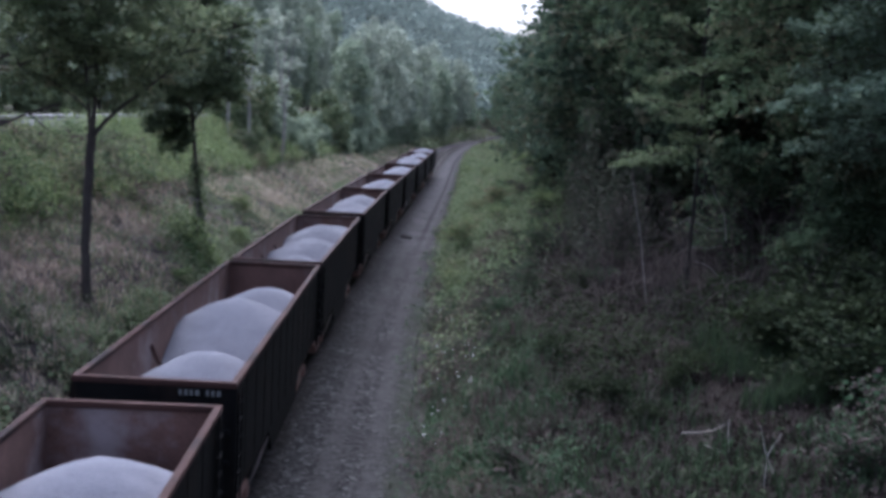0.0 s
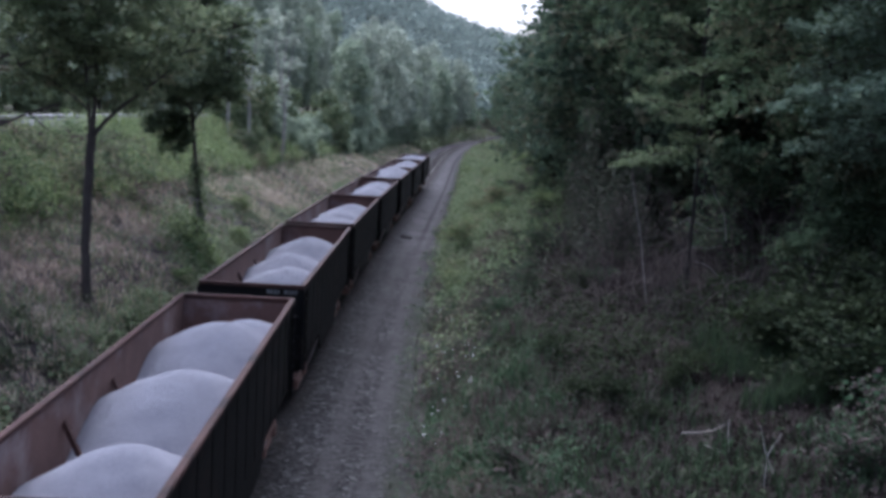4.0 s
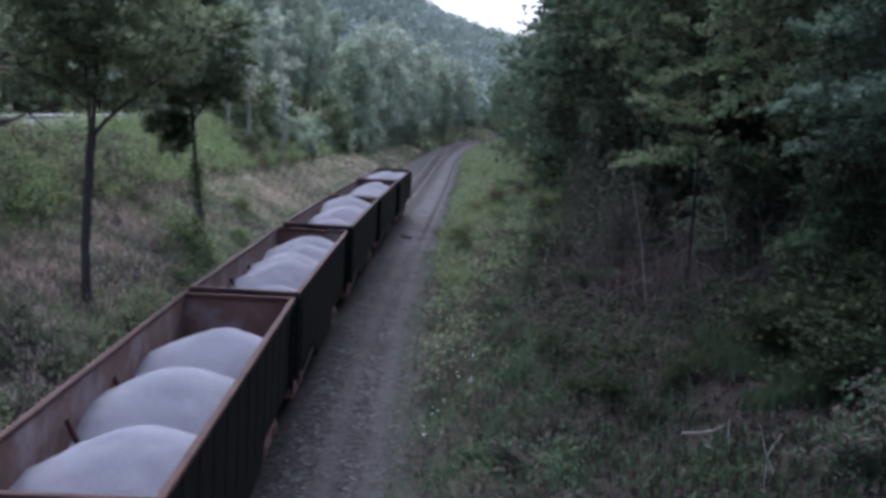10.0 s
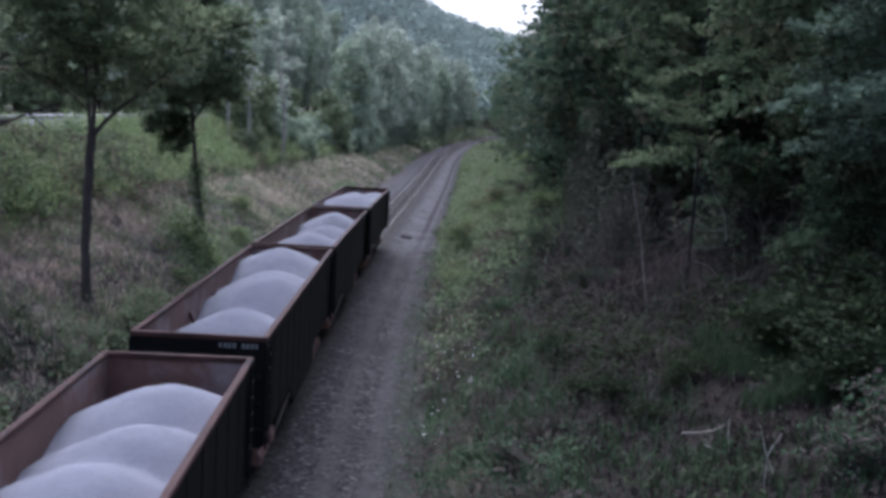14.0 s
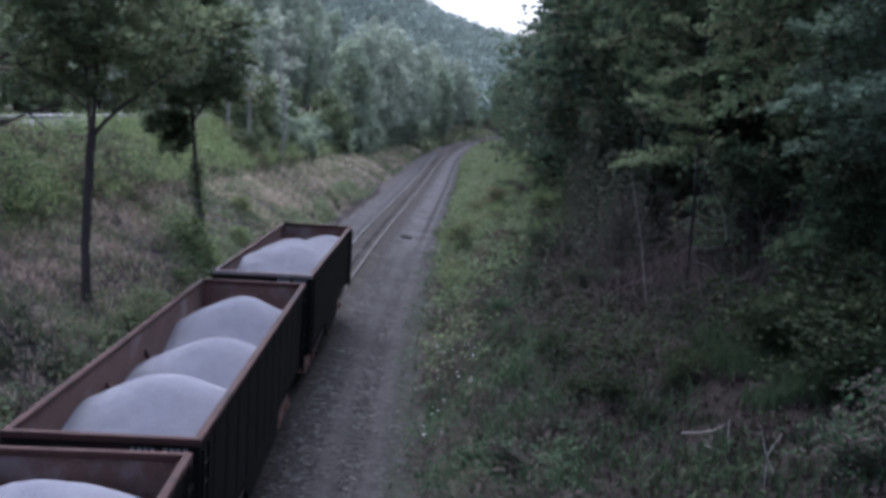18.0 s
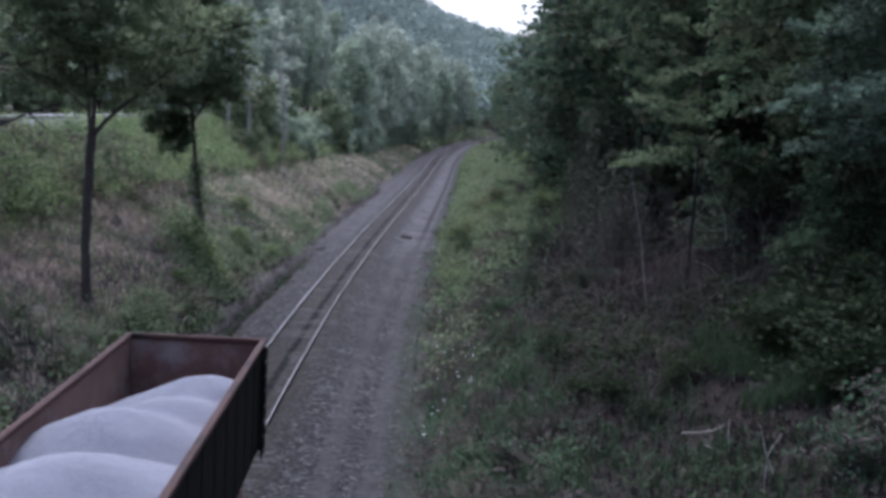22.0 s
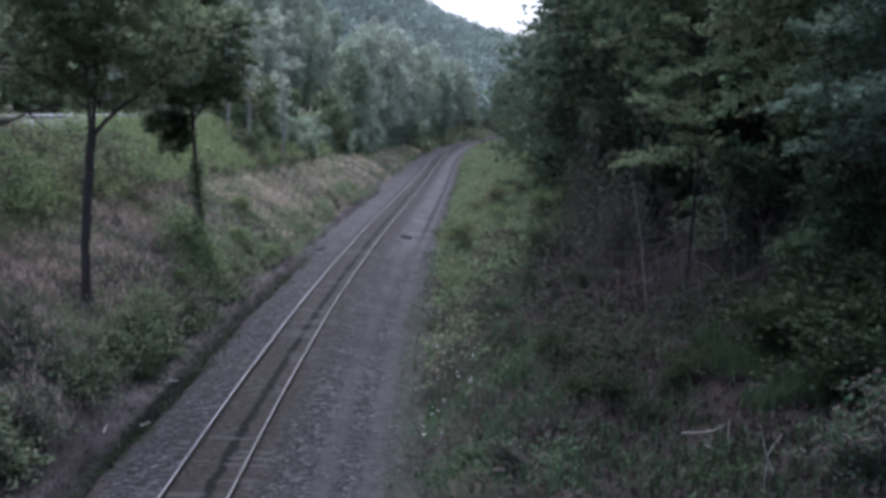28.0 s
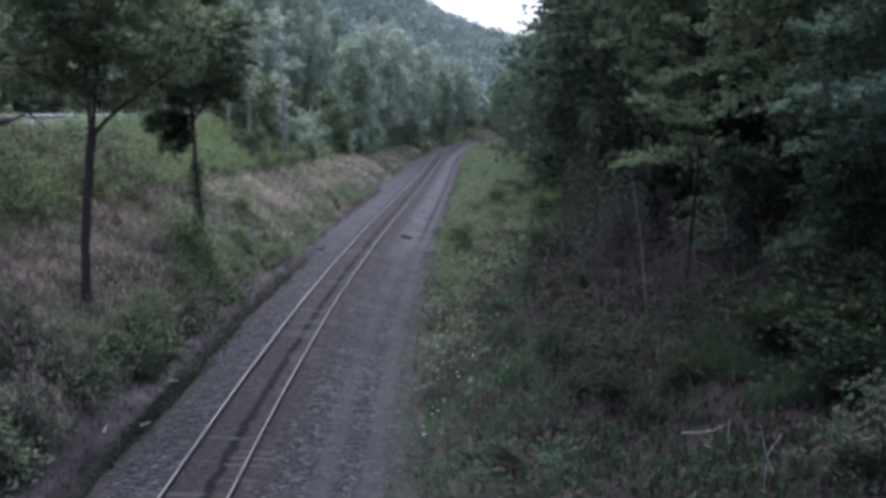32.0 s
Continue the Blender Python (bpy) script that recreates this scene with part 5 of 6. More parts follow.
# ---- grass, weeds and litter ----
def tufts(name, label, mat, n, area, height, blade, width, seed, lean=0.5, keep=None):
    """Bent blades in tufts over a stretch of the plan: area gives offsets from the track and a range of distance."""
    rng = np.random.default_rng(seed)
    (u0, u1), (y0, y1) = area
    # denser where it is nearer
    y = y0 + (y1 - y0) * rng.random(n) ** 1.7
    u = rng.uniform(u0, u1, n)
    x = track_x(y) + u
    if keep is not None:
        k = keep(x, y, u, rng)
        x, y, u = x[k], y[k], u[k]
        n = len(x)
    z = ground_z(x, y)
    far = 1 + np.clip(y - 40, 0, 200) / 90
    hgt = height * rng.uniform(0.45, 1.25, n) * (1 + 0.35 * vnoise(x, y, 3.0, seed))
    az = rng.uniform(0, 2 * np.pi, (n, blade))
    ln = np.abs(rng.normal(lean * 0.6, 0.3, (n, blade)))
    h = hgt[:, None] * rng.uniform(0.6, 1.1, (n, blade))
    w = width * far[:, None] * rng.uniform(0.7, 1.3, (n, blade))
    base = np.stack([x, y, z - 0.04], -1)[:, None] + np.stack([rng.normal(0, 0.09, (n, blade)), rng.normal(0, 0.09, (n, blade)), np.zeros((n, blade))], -1) * far[:, None, None]
    d = np.stack([np.cos(az), np.sin(az), np.zeros_like(az)], -1)
    s = np.stack([-np.sin(az), np.cos(az), np.zeros_like(az)], -1)
    upv = np.array([0, 0, 1.0])
    mid = base + d * (h * ln * 0.35)[..., None] + upv * (h * 0.62)[..., None]
    tip = base + d * (h * ln)[..., None] + upv * (h * np.where(ln > 0.9, 0.75, 1.0))[..., None]
    v = np.stack([base - s * w[..., None] * 0.5, base + s * w[..., None] * 0.5, mid + s * w[..., None] * 0.4, mid - s * w[..., None] * 0.4, tip], 2).reshape(-1, 3)
    m = n * blade
    i = np.arange(m)[:, None] * 5
    me = mesh_of(name, v, [i + np.array([[0, 1, 2, 3]]), i + np.array([[3, 2, 4]])], mat)
    return tagged(new(name, me), label, "grass", kind="stuff")


def leafy(name, label, mat, n, area, height, size, seed, keep=None, per=14):
    """Low broad-leaved growth: leaves round short stems."""
    rng = np.random.default_rng(seed)
    (u0, u1), (y0, y1) = area
    y = y0 + (y1 - y0) * rng.random(n) ** 1.7
    u = rng.uniform(u0, u1, n)
    x = track_x(y) + u
    if keep is not None:
        k = keep(x, y, u, rng)
        x, y, u = x[k], y[k], u[k]
        n = len(x)
    z = ground_z(x, y)
    hh = height * rng.uniform(0.4, 1.3, n)
    c = np.stack([x, y, z], -1)[:, None] + rng.normal(0, 1, (n, per, 3)) * np.array([0.22, 0.22, 0.0])
    c[..., 2] += hh[:, None] * rng.random((n, per)) ** 0.7
    far = np.repeat(1 + np.clip(y - 40, 0, 200) / 90, per)
    v, f = leaves(rng, c.reshape(-1, 3), size * far, 0.55, 0.1, 0.6)
    return tagged(new(name, mesh_of(name, v, f, mat)), label, "plants", kind="stuff")


def patchy(scale, seed, level):
    return lambda x, y, u, rng: vnoise(x, y, scale, seed) + 0.5 * vnoise(x, y, scale * 0.35, seed + 1) + rng.normal(0, 0.2, len(x)) > level


tufts("bank_grass", "matted dry and green grass on the bank", M_GRASS, 18500, ((-15, -4.4), (22, 330)), 0.42, 4, 0.03, 1, 1.3)
tufts("dry_grass", "pale dry grass on the far bank, lightened for haze", M_DRY, 6400, ((-10.2, -4.4), (66, 330)), 0.42, 4, 0.03, 81, 1.2, patchy(6, 82, -0.45))
tufts("withered_grass", "matted withered brown grass on the near bank", M_WITHERED, 7500, ((-13.5, -5.6), (24, 60)), 0.34, 4, 0.026, 83, 1.6, patchy(3, 84, -0.25))
leafy("bank_weeds", "green broad-leaved weeds on the bank", M_BANKLEAF, 8600, ((-14, -4.0), (22, 340)), 0.6, 0.14, 2,
      lambda x, y, u, rng: patchy(5, 4, 0.0)(x, y, u, rng) & ~((y < 46) & (u < -5.8) & (rng.random(len(x)) < 0.7)) & ~((y > 72) & (y < 130) & (u < -4.8) & (u > -10.5) & (rng.random(len(x)) < 0.6)), per=12)
leafy("ditch_weeds", "dark green weeds at the foot of the bank", M_BANKLEAF, 1300, ((-6.2, -4.7), (20, 110)), 0.6, 0.14, 12, patchy(3, 6, -0.1), per=14)
leafy("ditch_growth", "dark weeds growing in the ditch", M_BRUSH, 900, ((-3.25, -2.7), (19, 56)), 0.16, 0.11, 15, patchy(2.2, 18, -0.25), per=9)
# brush whose dark leaf colour also holds the bank foot's shadows
leafy("bank_foot_brush", "dark tangled brush at the foot of the bank", M_BRUSH, 1600, ((-7.2, -4.5), (22, 31)), 0.5, 0.12, 16, patchy(1.8, 19, 0.0), per=14)
leafy("field_edge_brush", "weedy brush where the field meets the bank", M_WEED, 2300, ((-17, -9.5), (33, 62)), 0.8, 0.14, 20, patchy(3.0, 23, 0.08), per=16)
leafy("ditch_side_brush", "dark brush hanging over the ditch's bank", M_BRUSH, 1000, ((-5.6, -3.7), (33, 62)), 0.45, 0.12, 31, patchy(2.4, 33, 0.05), per=14)
leafy("ditch_side_weeds", "green weeds hanging over the ditch's bank", M_BANKLEAF, 900, ((-5.2, -3.6), (36, 80)), 0.4, 0.12, 34, patchy(2.4, 33, 0.1), per=12)
leafy("tall_weeds", "tall dark brown-green weeds at the field's near edge", M_WEED, 1500, ((-15.2, -11.2), (36, 62)), 1.0, 0.15, 36, patchy(2.6, 37, -0.05), per=18)
leafy("far_bend_weeds", "pale green weeds beyond the bend", M_BANKLEAF, 1500, ((-16, -3.6), (230, 400)), 1.4, 0.16, 29, per=12)
leafy("ditch_edge_weeds", "low weeds along the edge of the ditch", M_BRUSH, 500, ((-2.75, -2.4), (20, 66)), 0.2, 0.10, 13, patchy(2, 8, -0.1), per=8)
tufts("field_grass", "tall pale grass in the field", M_FIELD, 9000, ((-24, -11), (34, 190)), 1.0, 4, 0.04, 3, 0.6,
      lambda x, y, u, rng: x - road_x(y) > 4.6)
leafy("field_weeds", "tall green weeds filling the field", M_FIELD, 7000, ((-24, -10.5), (34, 190)), 1.1, 0.17, 14,
      lambda x, y, u, rng: x - road_x(y) > 4.6, per=14)
tufts("verge_grass", "green grass beside the gravel road", M_WEED, 14500, ((4.7, 17.5), (18, 340)), 0.45, 4, 0.03, 4, 1.0,
      lambda x, y, u, rng: u < np.interp(y, [0, 40, 80, 110, 150, 200], [8.5, 8.5, 14, 16.5, 17, 13.5]) + rng.normal(0, 1, len(x)))
leafy("sunny_weeds", "bright green weeds on the open verge", M_VERGE, 12500, ((5.1, 18.5), (32, 340)), 1.0, 0.16, 35,
      lambda x, y, u, rng: (u < np.interp(y, [40, 50, 60, 80, 110, 140, 180, 230], [7.0, 9.5, 12, 14.5, 17, 18, 14, 15]) + rng.normal(0, 0.8, len(x))) & (rng.random(len(x)) < np.interp(y, [34, 60], [0.12, 1.0])), per=12)
leafy("verge_weeds", "green weeds beside the gravel road", M_WEED, 9000, ((4.9, 14), (18, 190)), 0.55, 0.11, 5,
      lambda x, y, u, rng: (u < np.interp(y, [0, 40, 80, 200], [8.8, 9.2, 13.5, 14]) + rng.normal(0, 1, len(x))) & patchy(4, 9, -0.3)(x, y, u, rng), per=12)
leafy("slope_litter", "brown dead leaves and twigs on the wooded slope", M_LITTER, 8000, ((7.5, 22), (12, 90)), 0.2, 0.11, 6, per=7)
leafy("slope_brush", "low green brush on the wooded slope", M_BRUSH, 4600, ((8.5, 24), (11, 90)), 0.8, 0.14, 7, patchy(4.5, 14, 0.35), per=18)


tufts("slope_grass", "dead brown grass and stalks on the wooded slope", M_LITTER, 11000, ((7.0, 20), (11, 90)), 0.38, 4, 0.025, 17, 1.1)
tufts("wood_edge_grass", "mixed brown and green growth under the trees", M_WEED, 5000, ((9.0, 18), (12, 120)), 0.5, 4, 0.03, 18, 0.9,
      lambda x, y, u, rng: patchy(3.5, 24, 0.45)(x, y, u, rng) & ~((u > 9.3) & (u < 15.5) & (y > 25.5) & (y < 47)))


def brambles():
    protos = [tree("bramble", 110 + i, 1.5, 0.03, 1.2, 0.02, 18, 0.115, 1800, M_BARK_N, m, "low leafy green bramble on the slope", group="brambles on the wooded slope", cluster=0.32, category="bramble", sides=4, twigs=False, flat=0.15)
              for i, m in enumerate((M_BRUSH, M_WEED, M_FIELD))]
    rng = random.Random(31)
    spots = [(7.6, 24.0, 0, 1.1), (8.4, 23.3, 0, 1.2), (8.2, 20.7, 0, 1.2), (7.0, 16.9, 1, 0.7), (7.8, 17.5, 1, 0.9), 
             (3.5, 42.4, 1, 0.7), (1.9, 40.8, 1, 0.6), (3.1, 30.0, 1, 0.5), (4.3, 24.4, 0, 0.5), (9.7, 23.2, 0, 1.3), (9.8, 26.3, 0, 1.3), (12.3, 29.8, 0, 1.5), (11.0, 24.0, 0, 1.5), (10.4, 19.5, 0, 1.3)]
    spots += [
             (4.6, 52, 1, 0.8), (5.4, 60, 1, 0.9), (6.2, 66, 0, 1.1), (3.4, 56, 1, 0.7), (7.0, 75, 1, 1.2), (4.6, 72, 1, 0.9), (6.4, 84, 1, 1.2), (8.2, 92, 1, 1.4), (5.6, 98, 1, 1.1), (9.0, 106, 1, 1.4),
             (-10.2, 38.6, 2, 0.3), (-10.6, 41.5, 2, 0.3), (-10.1, 36.0, 2, 0.3), (-11.2, 44.5, 2, 0.5), (-10.0, 25.0, 1, 0.7), (-10.3, 22.6, 1, 0.8), (-11.3, 57.0, 2, 0.7), (-12.6, 64.0, 2, 0.8), (-9.9, 60.0, 2, 0.6)]
    for k in range(34):
        y = rng.uniform(50, 150)
        spots.append((float(track_x(y)) + rng.uniform(5.8, np.interp(y, [50, 80, 120, 150], [9.5, 14, 17, 17])), y, 2, rng.uniform(0.6, 1.3)))
    for k in range(16):
        y = 22 + 40 * rng.random() ** 1.4
        spots.append((float(track_x(y)) + rng.uniform(6.2, 12.5), y, k % 2, rng.uniform(0.35, 0.65)))
    done = set()
    for x, y, i, s in spots:
        m = pose(x, y, float(ground_z(x, y)) - 0.05, 0, 0, rng.uniform(0, 360)) @ Matrix.Diagonal((s, s, s * rng.uniform(0.7, 1.0), 1))
        if i in done:
            copy_thing(protos[i], Matrix.Identity(4)).matrix_basis = m
        else:
            done.add(i)
            protos[i].matrix_basis = m


brambles()
tufts("tall_slope_grass", "tall dark green grass clump on the slope", M_LUSH, 900, ((11.8, 15.0), (20.5, 27)), 0.6, 5, 0.024, 71, 0.5, patchy(1.6, 72, -0.4))
tufts("low_slope_grass", "mixed green grass on the foot of the slope", M_LUSH, 2300, ((8.0, 13.5), (13, 25)), 0.4, 4, 0.026, 75, 0.9, patchy(1.7, 76, 0.05))
tufts("tall_verge_weeds", "tall green weeds where the verge meets the slope", M_WEED, 2200, ((5.3, 8.6), (24, 70)), 0.8, 4, 0.035, 73, 0.6, patchy(2.2, 74, 0.15))
tufts("verge_sprigs", "thin grass sprigs straying onto the gravel", M_WEED, 1500, ((4.0, 5.1), (18, 170)), 0.22, 4, 0.022, 27, 0.9, patchy(2.5, 33, 0.2))
tufts("ledge_grass", "sparse dead grass on the dirt ledge by the ditch", M_LITTER, 2600, ((-5.0, -3.3), (18, 120)), 0.2, 4, 0.02, 28, 1.3)


# ---- dead wood, vines, flowers and small things ----
def dead_branch(name, label, strokes, category="branch", mat=None):
    """Bleached branches as bent tapered sticks; strokes are lists of points with a thickness."""
    ob = thing(name, label, category)
    for pts, r in strokes:
        n = len(pts)
        v, f = tube(np.array(pts, float), np.linspace(r, r * 0.45, n), 6)
        part_mesh("stick", mesh_of("stick", v, f, mat or M_DEAD, True), ob)
    return ob


dead_branch("dead_branch", "bleached forked dead branch standing in brush", [
    ([(5.62, 19.2, 2.65), (5.60, 19.2, 3.00), (5.57, 19.2, 3.42)], 0.017),
    ([(4.75, 19.4, 3.05), (5.1, 19.35, 3.09), (5.35, 19.3, 3.17), (5.58, 19.2, 3.36)], 0.013),
    ([(5.2, 19.5, 2.82), (5.42, 19.3, 2.78), (5.62, 19.2, 2.72)], 0.011)])
dead_branch("dead_branch", "grey crossed dead sticks in low brush", [
    ([(5.76, 17.0, 3.15), (5.6, 17.0, 3.5), (5.46, 17.0, 3.98)], 0.011),
    ([(5.62, 17.0, 2.75), (5.63, 17.0, 3.2), (5.62, 17.0, 3.5)], 0.012),
    ([(5.63, 17.0, 3.46), (5.72, 17.05, 3.6), (5.88, 17.1, 3.82)], 0.009)], "branch", M_DEAD)
dead_branch("fallen_branch", "bare dead branch tangle leaning in the woods", [
    ([(9.55, 35.2, 5.0), (9.5, 35.2, 5.55), (9.42, 35.2, 5.95), (9.18, 35.2, 6.35), (8.92, 35.2, 6.85)], 0.03),
    ([(9.53, 35.2, 5.5), (9.1, 35.15, 5.38), (8.6, 35.1, 5.6), (8.2, 35.0, 5.8), (7.75, 35.0, 5.5)], 0.024),
    ([(9.45, 35.2, 4.9), (8.9, 35.1, 4.78), (8.45, 35.0, 4.85), (7.9, 35.0, 4.6)], 0.02),
    ([(8.2, 35.0, 5.75), (8.35, 35.0, 5.35), (8.7, 35.1, 5.0)], 0.015)], "branch", M_GREYWOOD)
dead_branch("fallen_branch", "broken pale limb lying on the slope", [
    ([(9.2, 33.4, 3.85), (8.95, 33.45, 4.08), (8.6, 33.5, 4.4), (8.15, 33.5, 4.55)], 0.035)], "branch", M_GREYWOOD)
dead_branch("sapling", "thin bare pale stem leaning on the slope", [
    ([(6.6, 33, 3.1), (6.45, 33.2, 4.2), (6.3, 33.3, 5.3), (6.0, 33.4, 6.6), (5.9, 33.5, 7.6)], 0.027)], "tree", M_GREYWOOD)
dead_branch("sapling", "thin grey stem among dark trees", [
    ([(4.9, 37, 2.3), (4.95, 37.2, 3.4), (5.1, 37.3, 4.6), (5.0, 37.4, 5.6)], 0.03)], "tree", M_TWIG)

for (sx, sy), seed in (((-17.2, 90.4), 5), ((-16.05, 101.7), 6), ((-18.6, 98.0), 7), ((-19.6, 93.0), 8), ((-18.0, 108.0), 9), ((-15.2, 96.0), 10)):
    put(tree("dead_tree", 90 + seed, 10.0 + seed * 0.5, 0.15, 1.3, 0.3, 12, 0.3, 260, M_PALE_BARK, M_LEAF_C, "half-dead pale-barked tree at the field edge", cluster=0.5, sides=6), sx, sy, seed * 50)


def vine_patch(points, n, spread, seed, label, mat=M_VINE):
    rng = np.random.default_rng(seed)
    pts = np.array(points, float)
    t = rng.random(n) * (len(pts) - 1)
    x = np.interp(t, np.arange(len(pts)), pts[:, 0]) + rng.normal(0, spread, n)
    y = np.interp(t, np.arange(len(pts)), pts[:, 1]) + rng.normal(0, spread, n)
    up = np.interp(t, np.arange(len(pts)), pts[:, 2])
    z = ground_z(x, y) + up * rng.random(n) ** 0.6
    v, f = leaves(rng, np.stack([x, y, z], -1), 0.17, 0.5, 0.3, 0.7)
    tagged(new("vine", mesh_of("vine", v, f, mat)), label, "vine", kind="stuff")


vine_patch([(-13.2, 52.5, 1.2), (-12.3, 51.0, 1.5), (-12.5, 50.0, 0.8), (-11.8, 48.8, 0.6), (-11.1, 47.6, 0.5), (-10.8, 46.3, 0.4)], 3000, 0.8, 41, "bright green vines hanging down the bank", M_BANKLEAF)
vine_patch([(-10.6, 39.5, 0.7), (-10.4, 37.8, 0.7), (-10.4, 36.5, 0.6)], 900, 0.35, 42, "green vine patch at the bank foot", M_BANKLEAF)
vine_patch([(-13.0, 49.6, 0.7), (-12.3, 49.4, 1.3), (-11.75, 49.3, 2.2), (-11.2, 49.2, 1.3), (-10.6, 49.2, 1.0), (-10.2, 49.4, 0.6)], 900, 0.45, 46, "pile of green creepers at the foot of a maple", M_FIELD)
vine_patch([(-11.95, 48.9, 0.5), (-11.4, 48.5, 0.45), (-10.75, 47.9, 0.35)], 420, 0.16, 47, "bright young creeper trailing down the bank")
vine_patch([(-9.9, 24.0, 0.8), (-10.4, 23.0, 0.9)], 900, 0.35, 43, "leafy green clump beside the ditch", M_BANKLEAF)


def trunk_vine():
    """Ivy wound round the lower trunk of the slender maple."""
    rng = np.random.default_rng(45)
    n = 1500
    h = 4.6 * rng.random(n) ** 1.3
    az = rng.uniform(0, 2 * np.pi, n)
    r = 0.2 + 0.28 * rng.random(n) * (0.5 + 0.5 * np.sin(h * 3.1 + az)) + 0.2 * np.clip(1.0 - h, 0, 1)
    x = -11.95 + np.interp(h, [0, 1.9, 4.1, 6.8], [0, -0.1, -0.3, -0.55]) + np.cos(az) * r
    v, f = leaves(rng, np.stack([x, 51.0 + np.sin(az) * r, 1.35 + h], -1), 0.17, 0.4, 0.3, 0.7)
    tagged(new("vine", mesh_of("vine", v, f, M_BANKLEAF)), "leafy vine climbing the maple trunk", "vine", kind="stuff")


trunk_vine()
dead_branch("broken_bough", "broken brown boughs hanging in vines by the maple", [
    ([(-12.45, 50.4, 4.1), (-11.85, 50.4, 4.0), (-11.3, 50.4, 3.42), (-10.7, 50.4, 2.95)], 0.035),
    ([(-12.05, 50.4, 3.35), (-11.7, 50.4, 3.2), (-11.38, 50.4, 2.85)], 0.025),
    ([(-11.6, 50.4, 3.7), (-11.2, 50.3, 3.6), (-10.85, 50.3, 3.3)], 0.02),
    ([(-12.0, 50.4, 4.0), (-12.0, 50.6, 2.6), (-11.95, 50.8, 1.2)], 0.03)], "branch", M_GREYWOOD)


def flowers():
    rng = random.Random(4)
    ob = thing("wildflower", "small white wildflower on a thin stem", "flower", "white flowers on the verge")
    v, f = tube([(0, 0, -0.05), (0.01, 0, 0.25), (0.0, 0.02, 0.5)], [0.006, 0.005, 0.004], 4)
    part_mesh("stem", mesh_of("stem", v, f, M_VINE), ob)
    bm = bmesh.new()
    for k in range(7):
        t = k * 2 * math.pi / 7
        bmesh.ops.create_icosphere(bm, subdivisions=1, radius=0.022, matrix=Matrix.Translation((0.04 * math.cos(t), 0.04 * math.sin(t), 0.51)) @ Matrix.Diagonal((1, 1, 0.4, 1)))
    bmesh.ops.create_icosphere(bm, subdivisions=1, radius=0.02, matrix=Matrix.Translation((0, 0, 0.515)))
    part("petals", bm, M_FLOWER, ob, "white petals")
    first = True
    for k in range(46):
        y = rng.choice((rng.uniform(26, 31), rng.uniform(31, 36), rng.uniform(37, 48)))
        x = float(track_x(y)) + rng.uniform(5.1, 6.7)
        m = pose(x, y, float(ground_z(x, y)), rng.uniform(-12, 12), rng.uniform(-12, 12), rng.uniform(0, 360)) @ Matrix.Scale(rng.uniform(0.45, 0.8), 4)
        if first:
            ob.matrix_basis, first = m, False
        else:
            c = copy_thing(ob, Matrix.Identity(4))
            c.matrix_basis = m


flowers()


def ditch_debris():
    for (x, y, turn, ln) in ((-8.55, 29.8, 70, 0.75), (-8.4, 31.6, 20, 0.5), (-9.0, 27.8, 100, 0.6), (-8.7, 33.5, 40, 0.5)):
        z = float(ground_z(x, y)) + 0.05
        c, s = math.cos(radians(turn)) * ln / 2, math.sin(radians(turn)) * ln / 2
        dead_branch("driftwood", "pale broken stick lying by the ditch", [([(x - c, y - s, z), (x, y, z + 0.04), (x + c, y + s, z + 0.02)], 0.035)])
    rng = random.Random(12)
    bm = bmesh.new()
    bmesh.ops.create_icosphere(bm, subdivisions=2, radius=0.3)
    for v in bm.verts:
        v.co = Vector((v.co.x * 1.5, v.co.y * 0.7, max(v.co.z, -0.1) * 0.55)) * rng.uniform(0.8, 1.15)
    ob = part("ballast_lump", bm, M_TIE, None)
    tagged(ob, "dark clod of dirt on the gravel road", "dirt clod")
    ob.location = (-2.73, 74.8, float(ground_z(-2.73, 74.8)) + 0.05)


ditch_debris()


# ---- the vehicle on the road ----
M_CARPAINT = surface("dark_car_paint", (0.02, 0.022, 0.026), (0.035, 0.037, 0.042), 1, 0.3, 0.3, relief=0.0005)
M_GLASS, _n, _l, _b = material("car_glass")
_b.inputs["Base Color"].default_value, _b.inputs["Roughness"].default_value = (0.01, 0.012, 0.013, 1), 0.05
M_LAMP, _n, _l, _b = material("headlamp_on")
_b.inputs["Emission Color"].default_value, _b.inputs["Emission Strength"].default_value = (1.0, 0.95, 0.86, 1), 40.0
M_TYRE = surface("tyre_rubber", (0.012, 0.012, 0.012), (0.03, 0.03, 0.03), 5, 0.9)


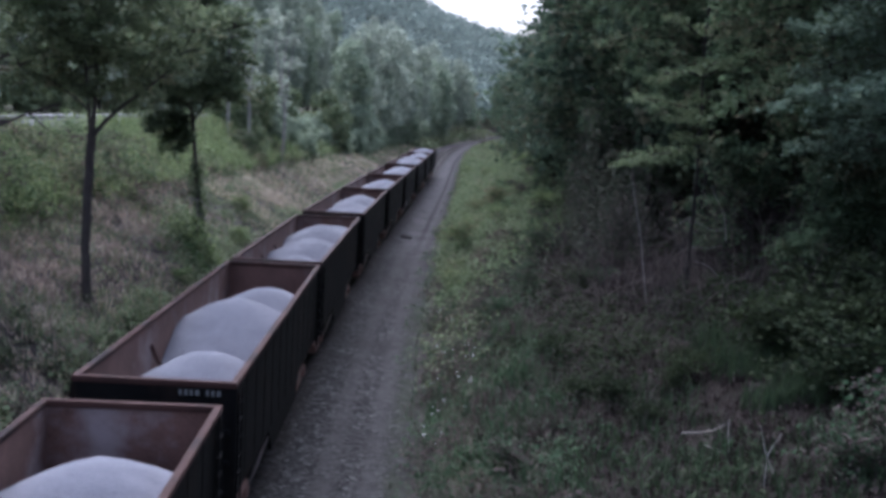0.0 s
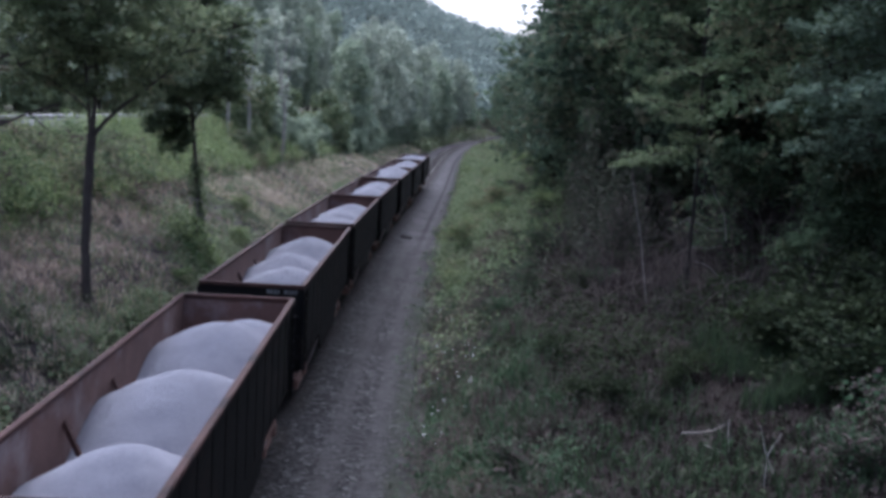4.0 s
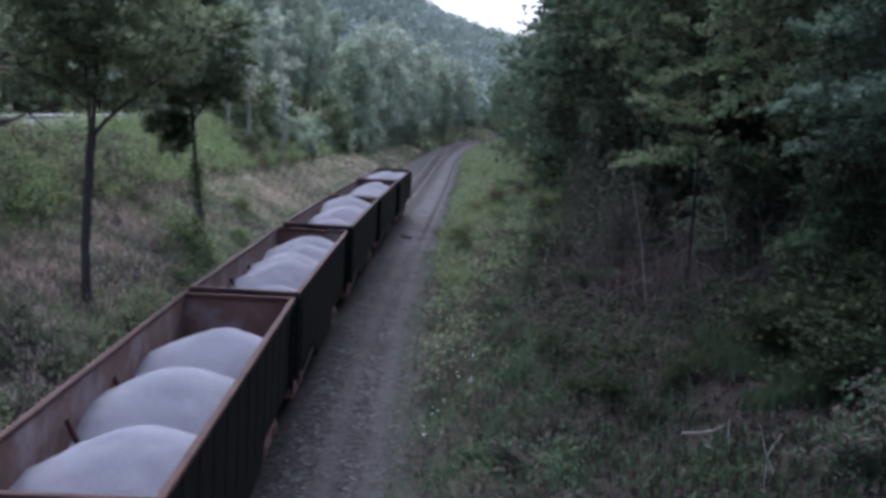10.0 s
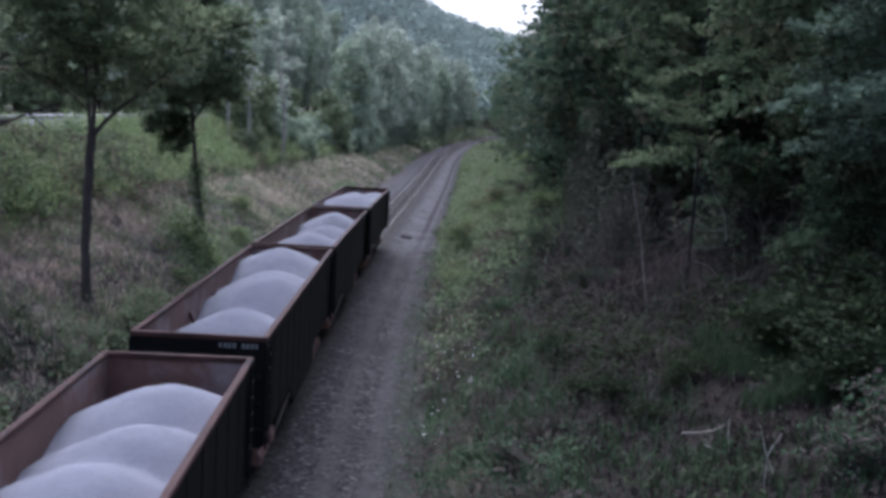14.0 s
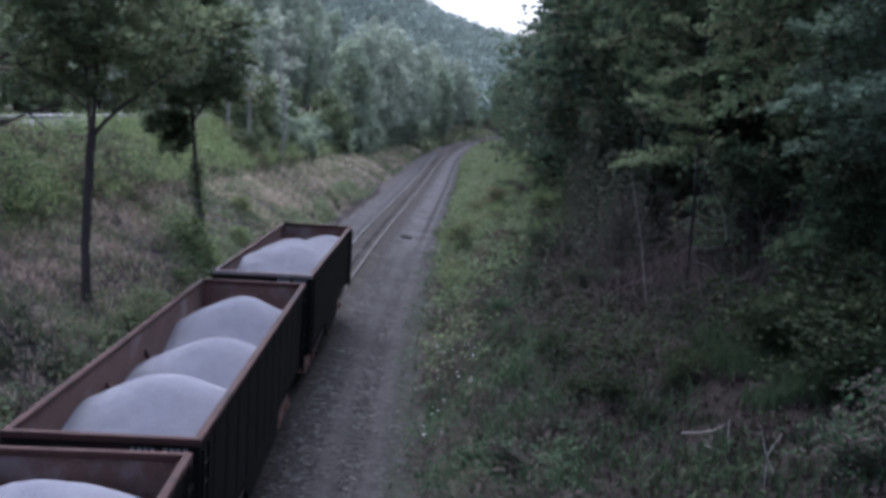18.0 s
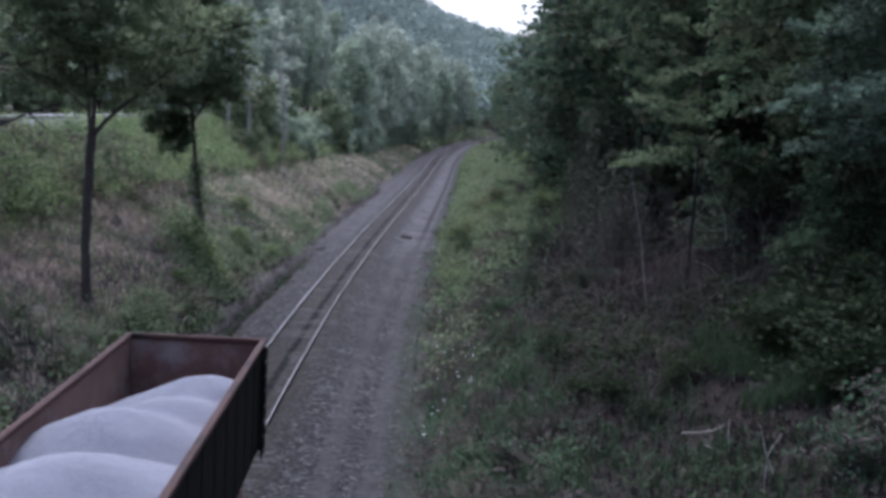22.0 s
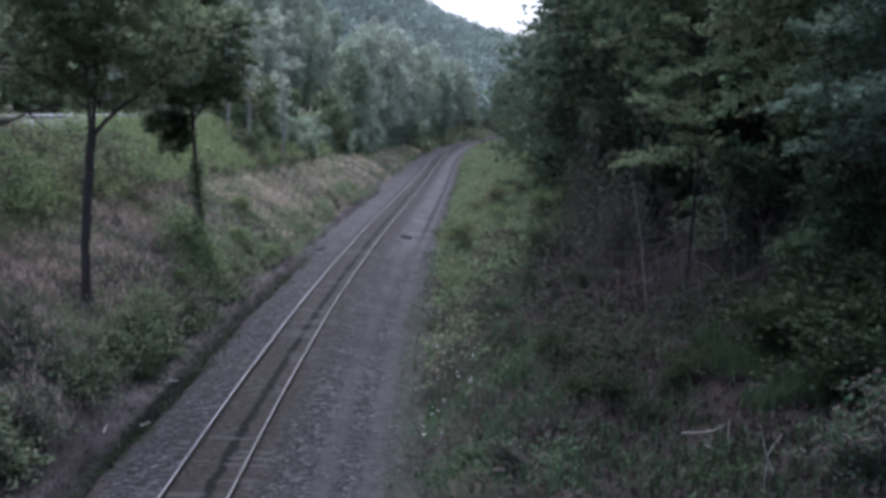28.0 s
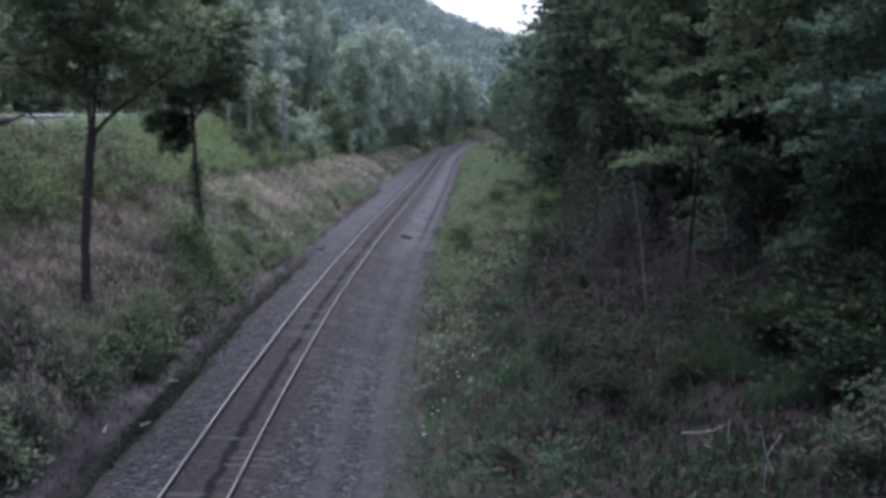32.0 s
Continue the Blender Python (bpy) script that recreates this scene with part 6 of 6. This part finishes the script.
def pickup():
    ob = thing("pickup_truck", "dark pickup truck on the road with its headlamps lit", "pickup truck")
    b = boxed(-0.95, 0.95, -2.7, 2.7, 0.5, 1.05, bevel=0.08)
    box(b, -0.9, 0.9, -2.65, -1.1, 1.0, 1.18, bevel=0.06)
    body = part("body", b, M_CARPAINT, ob)
    cab = boxed(-0.85, 0.85, -1.15, 0.9, 1.05, 1.82, bevel=0.05)
    for v in cab.verts:
        if v.co.z > 1.5:
            v.co.y += 0.45 if v.co.y < -0.4 else -0.12
            v.co.x *= 0.88
    part("cab", cab, M_CARPAINT, ob)
    w = bmesh.new()
    q = [w.verts.new(p) for p in ((-0.74, -1.19, 1.12), (0.74, -1.19, 1.12), (0.66, -0.76, 1.72), (-0.66, -0.76, 1.72))]
    w.faces.new(q)
    part("windscreen", w, M_GLASS, ob)
    part("bed_side", boxed(-0.93, -0.85, 0.95, 2.65, 1.0, 1.3, bevel=0.02), M_CARPAINT, ob)
    part("bed_side", boxed(0.85, 0.93, 0.95, 2.65, 1.0, 1.3, bevel=0.02), M_CARPAINT, ob)
    part("bumper", boxed(-0.95, 0.95, -2.82, -2.68, 0.5, 0.72, bevel=0.03), M_STEEL, ob, "bright front bumper")
    for s in (-1, 1):
        part("headlight", cyl(bmesh.new(), (s * 0.72, -2.74, 0.9), (s * 0.72, -2.66, 0.9), 0.15, 16), M_LAMP, ob, "lit white headlight")
        for y in (-1.75, 1.75):
            part("wheel", cyl(bmesh.new(), (s * 0.68, y, 0.38), (s * 0.94, y, 0.38), 0.38, 20), M_TYRE, ob)
    return ob


PICKUP = pickup()
PICKUP_Y = hermite(np.array([0, 22, 25, 27.5, 29, 30, 31, 32.0]), np.array([800, 280, 210, 151, 116.5, 93, 69.2, 45.5]))
_train_motions = motions


def motions():
    _train_motions()
    rows = []
    for k in range(65):
        t = k * 0.5
        y = float(PICKUP_Y(t))
        x, h = along(road_x, y)
        rows.append((t, pose(x - 0.2, y, max(6.8, float(ground_z(x, y)) + 0.05), 0, 0, -math.degrees(h))))
    walk(PICKUP, rows)


motions()
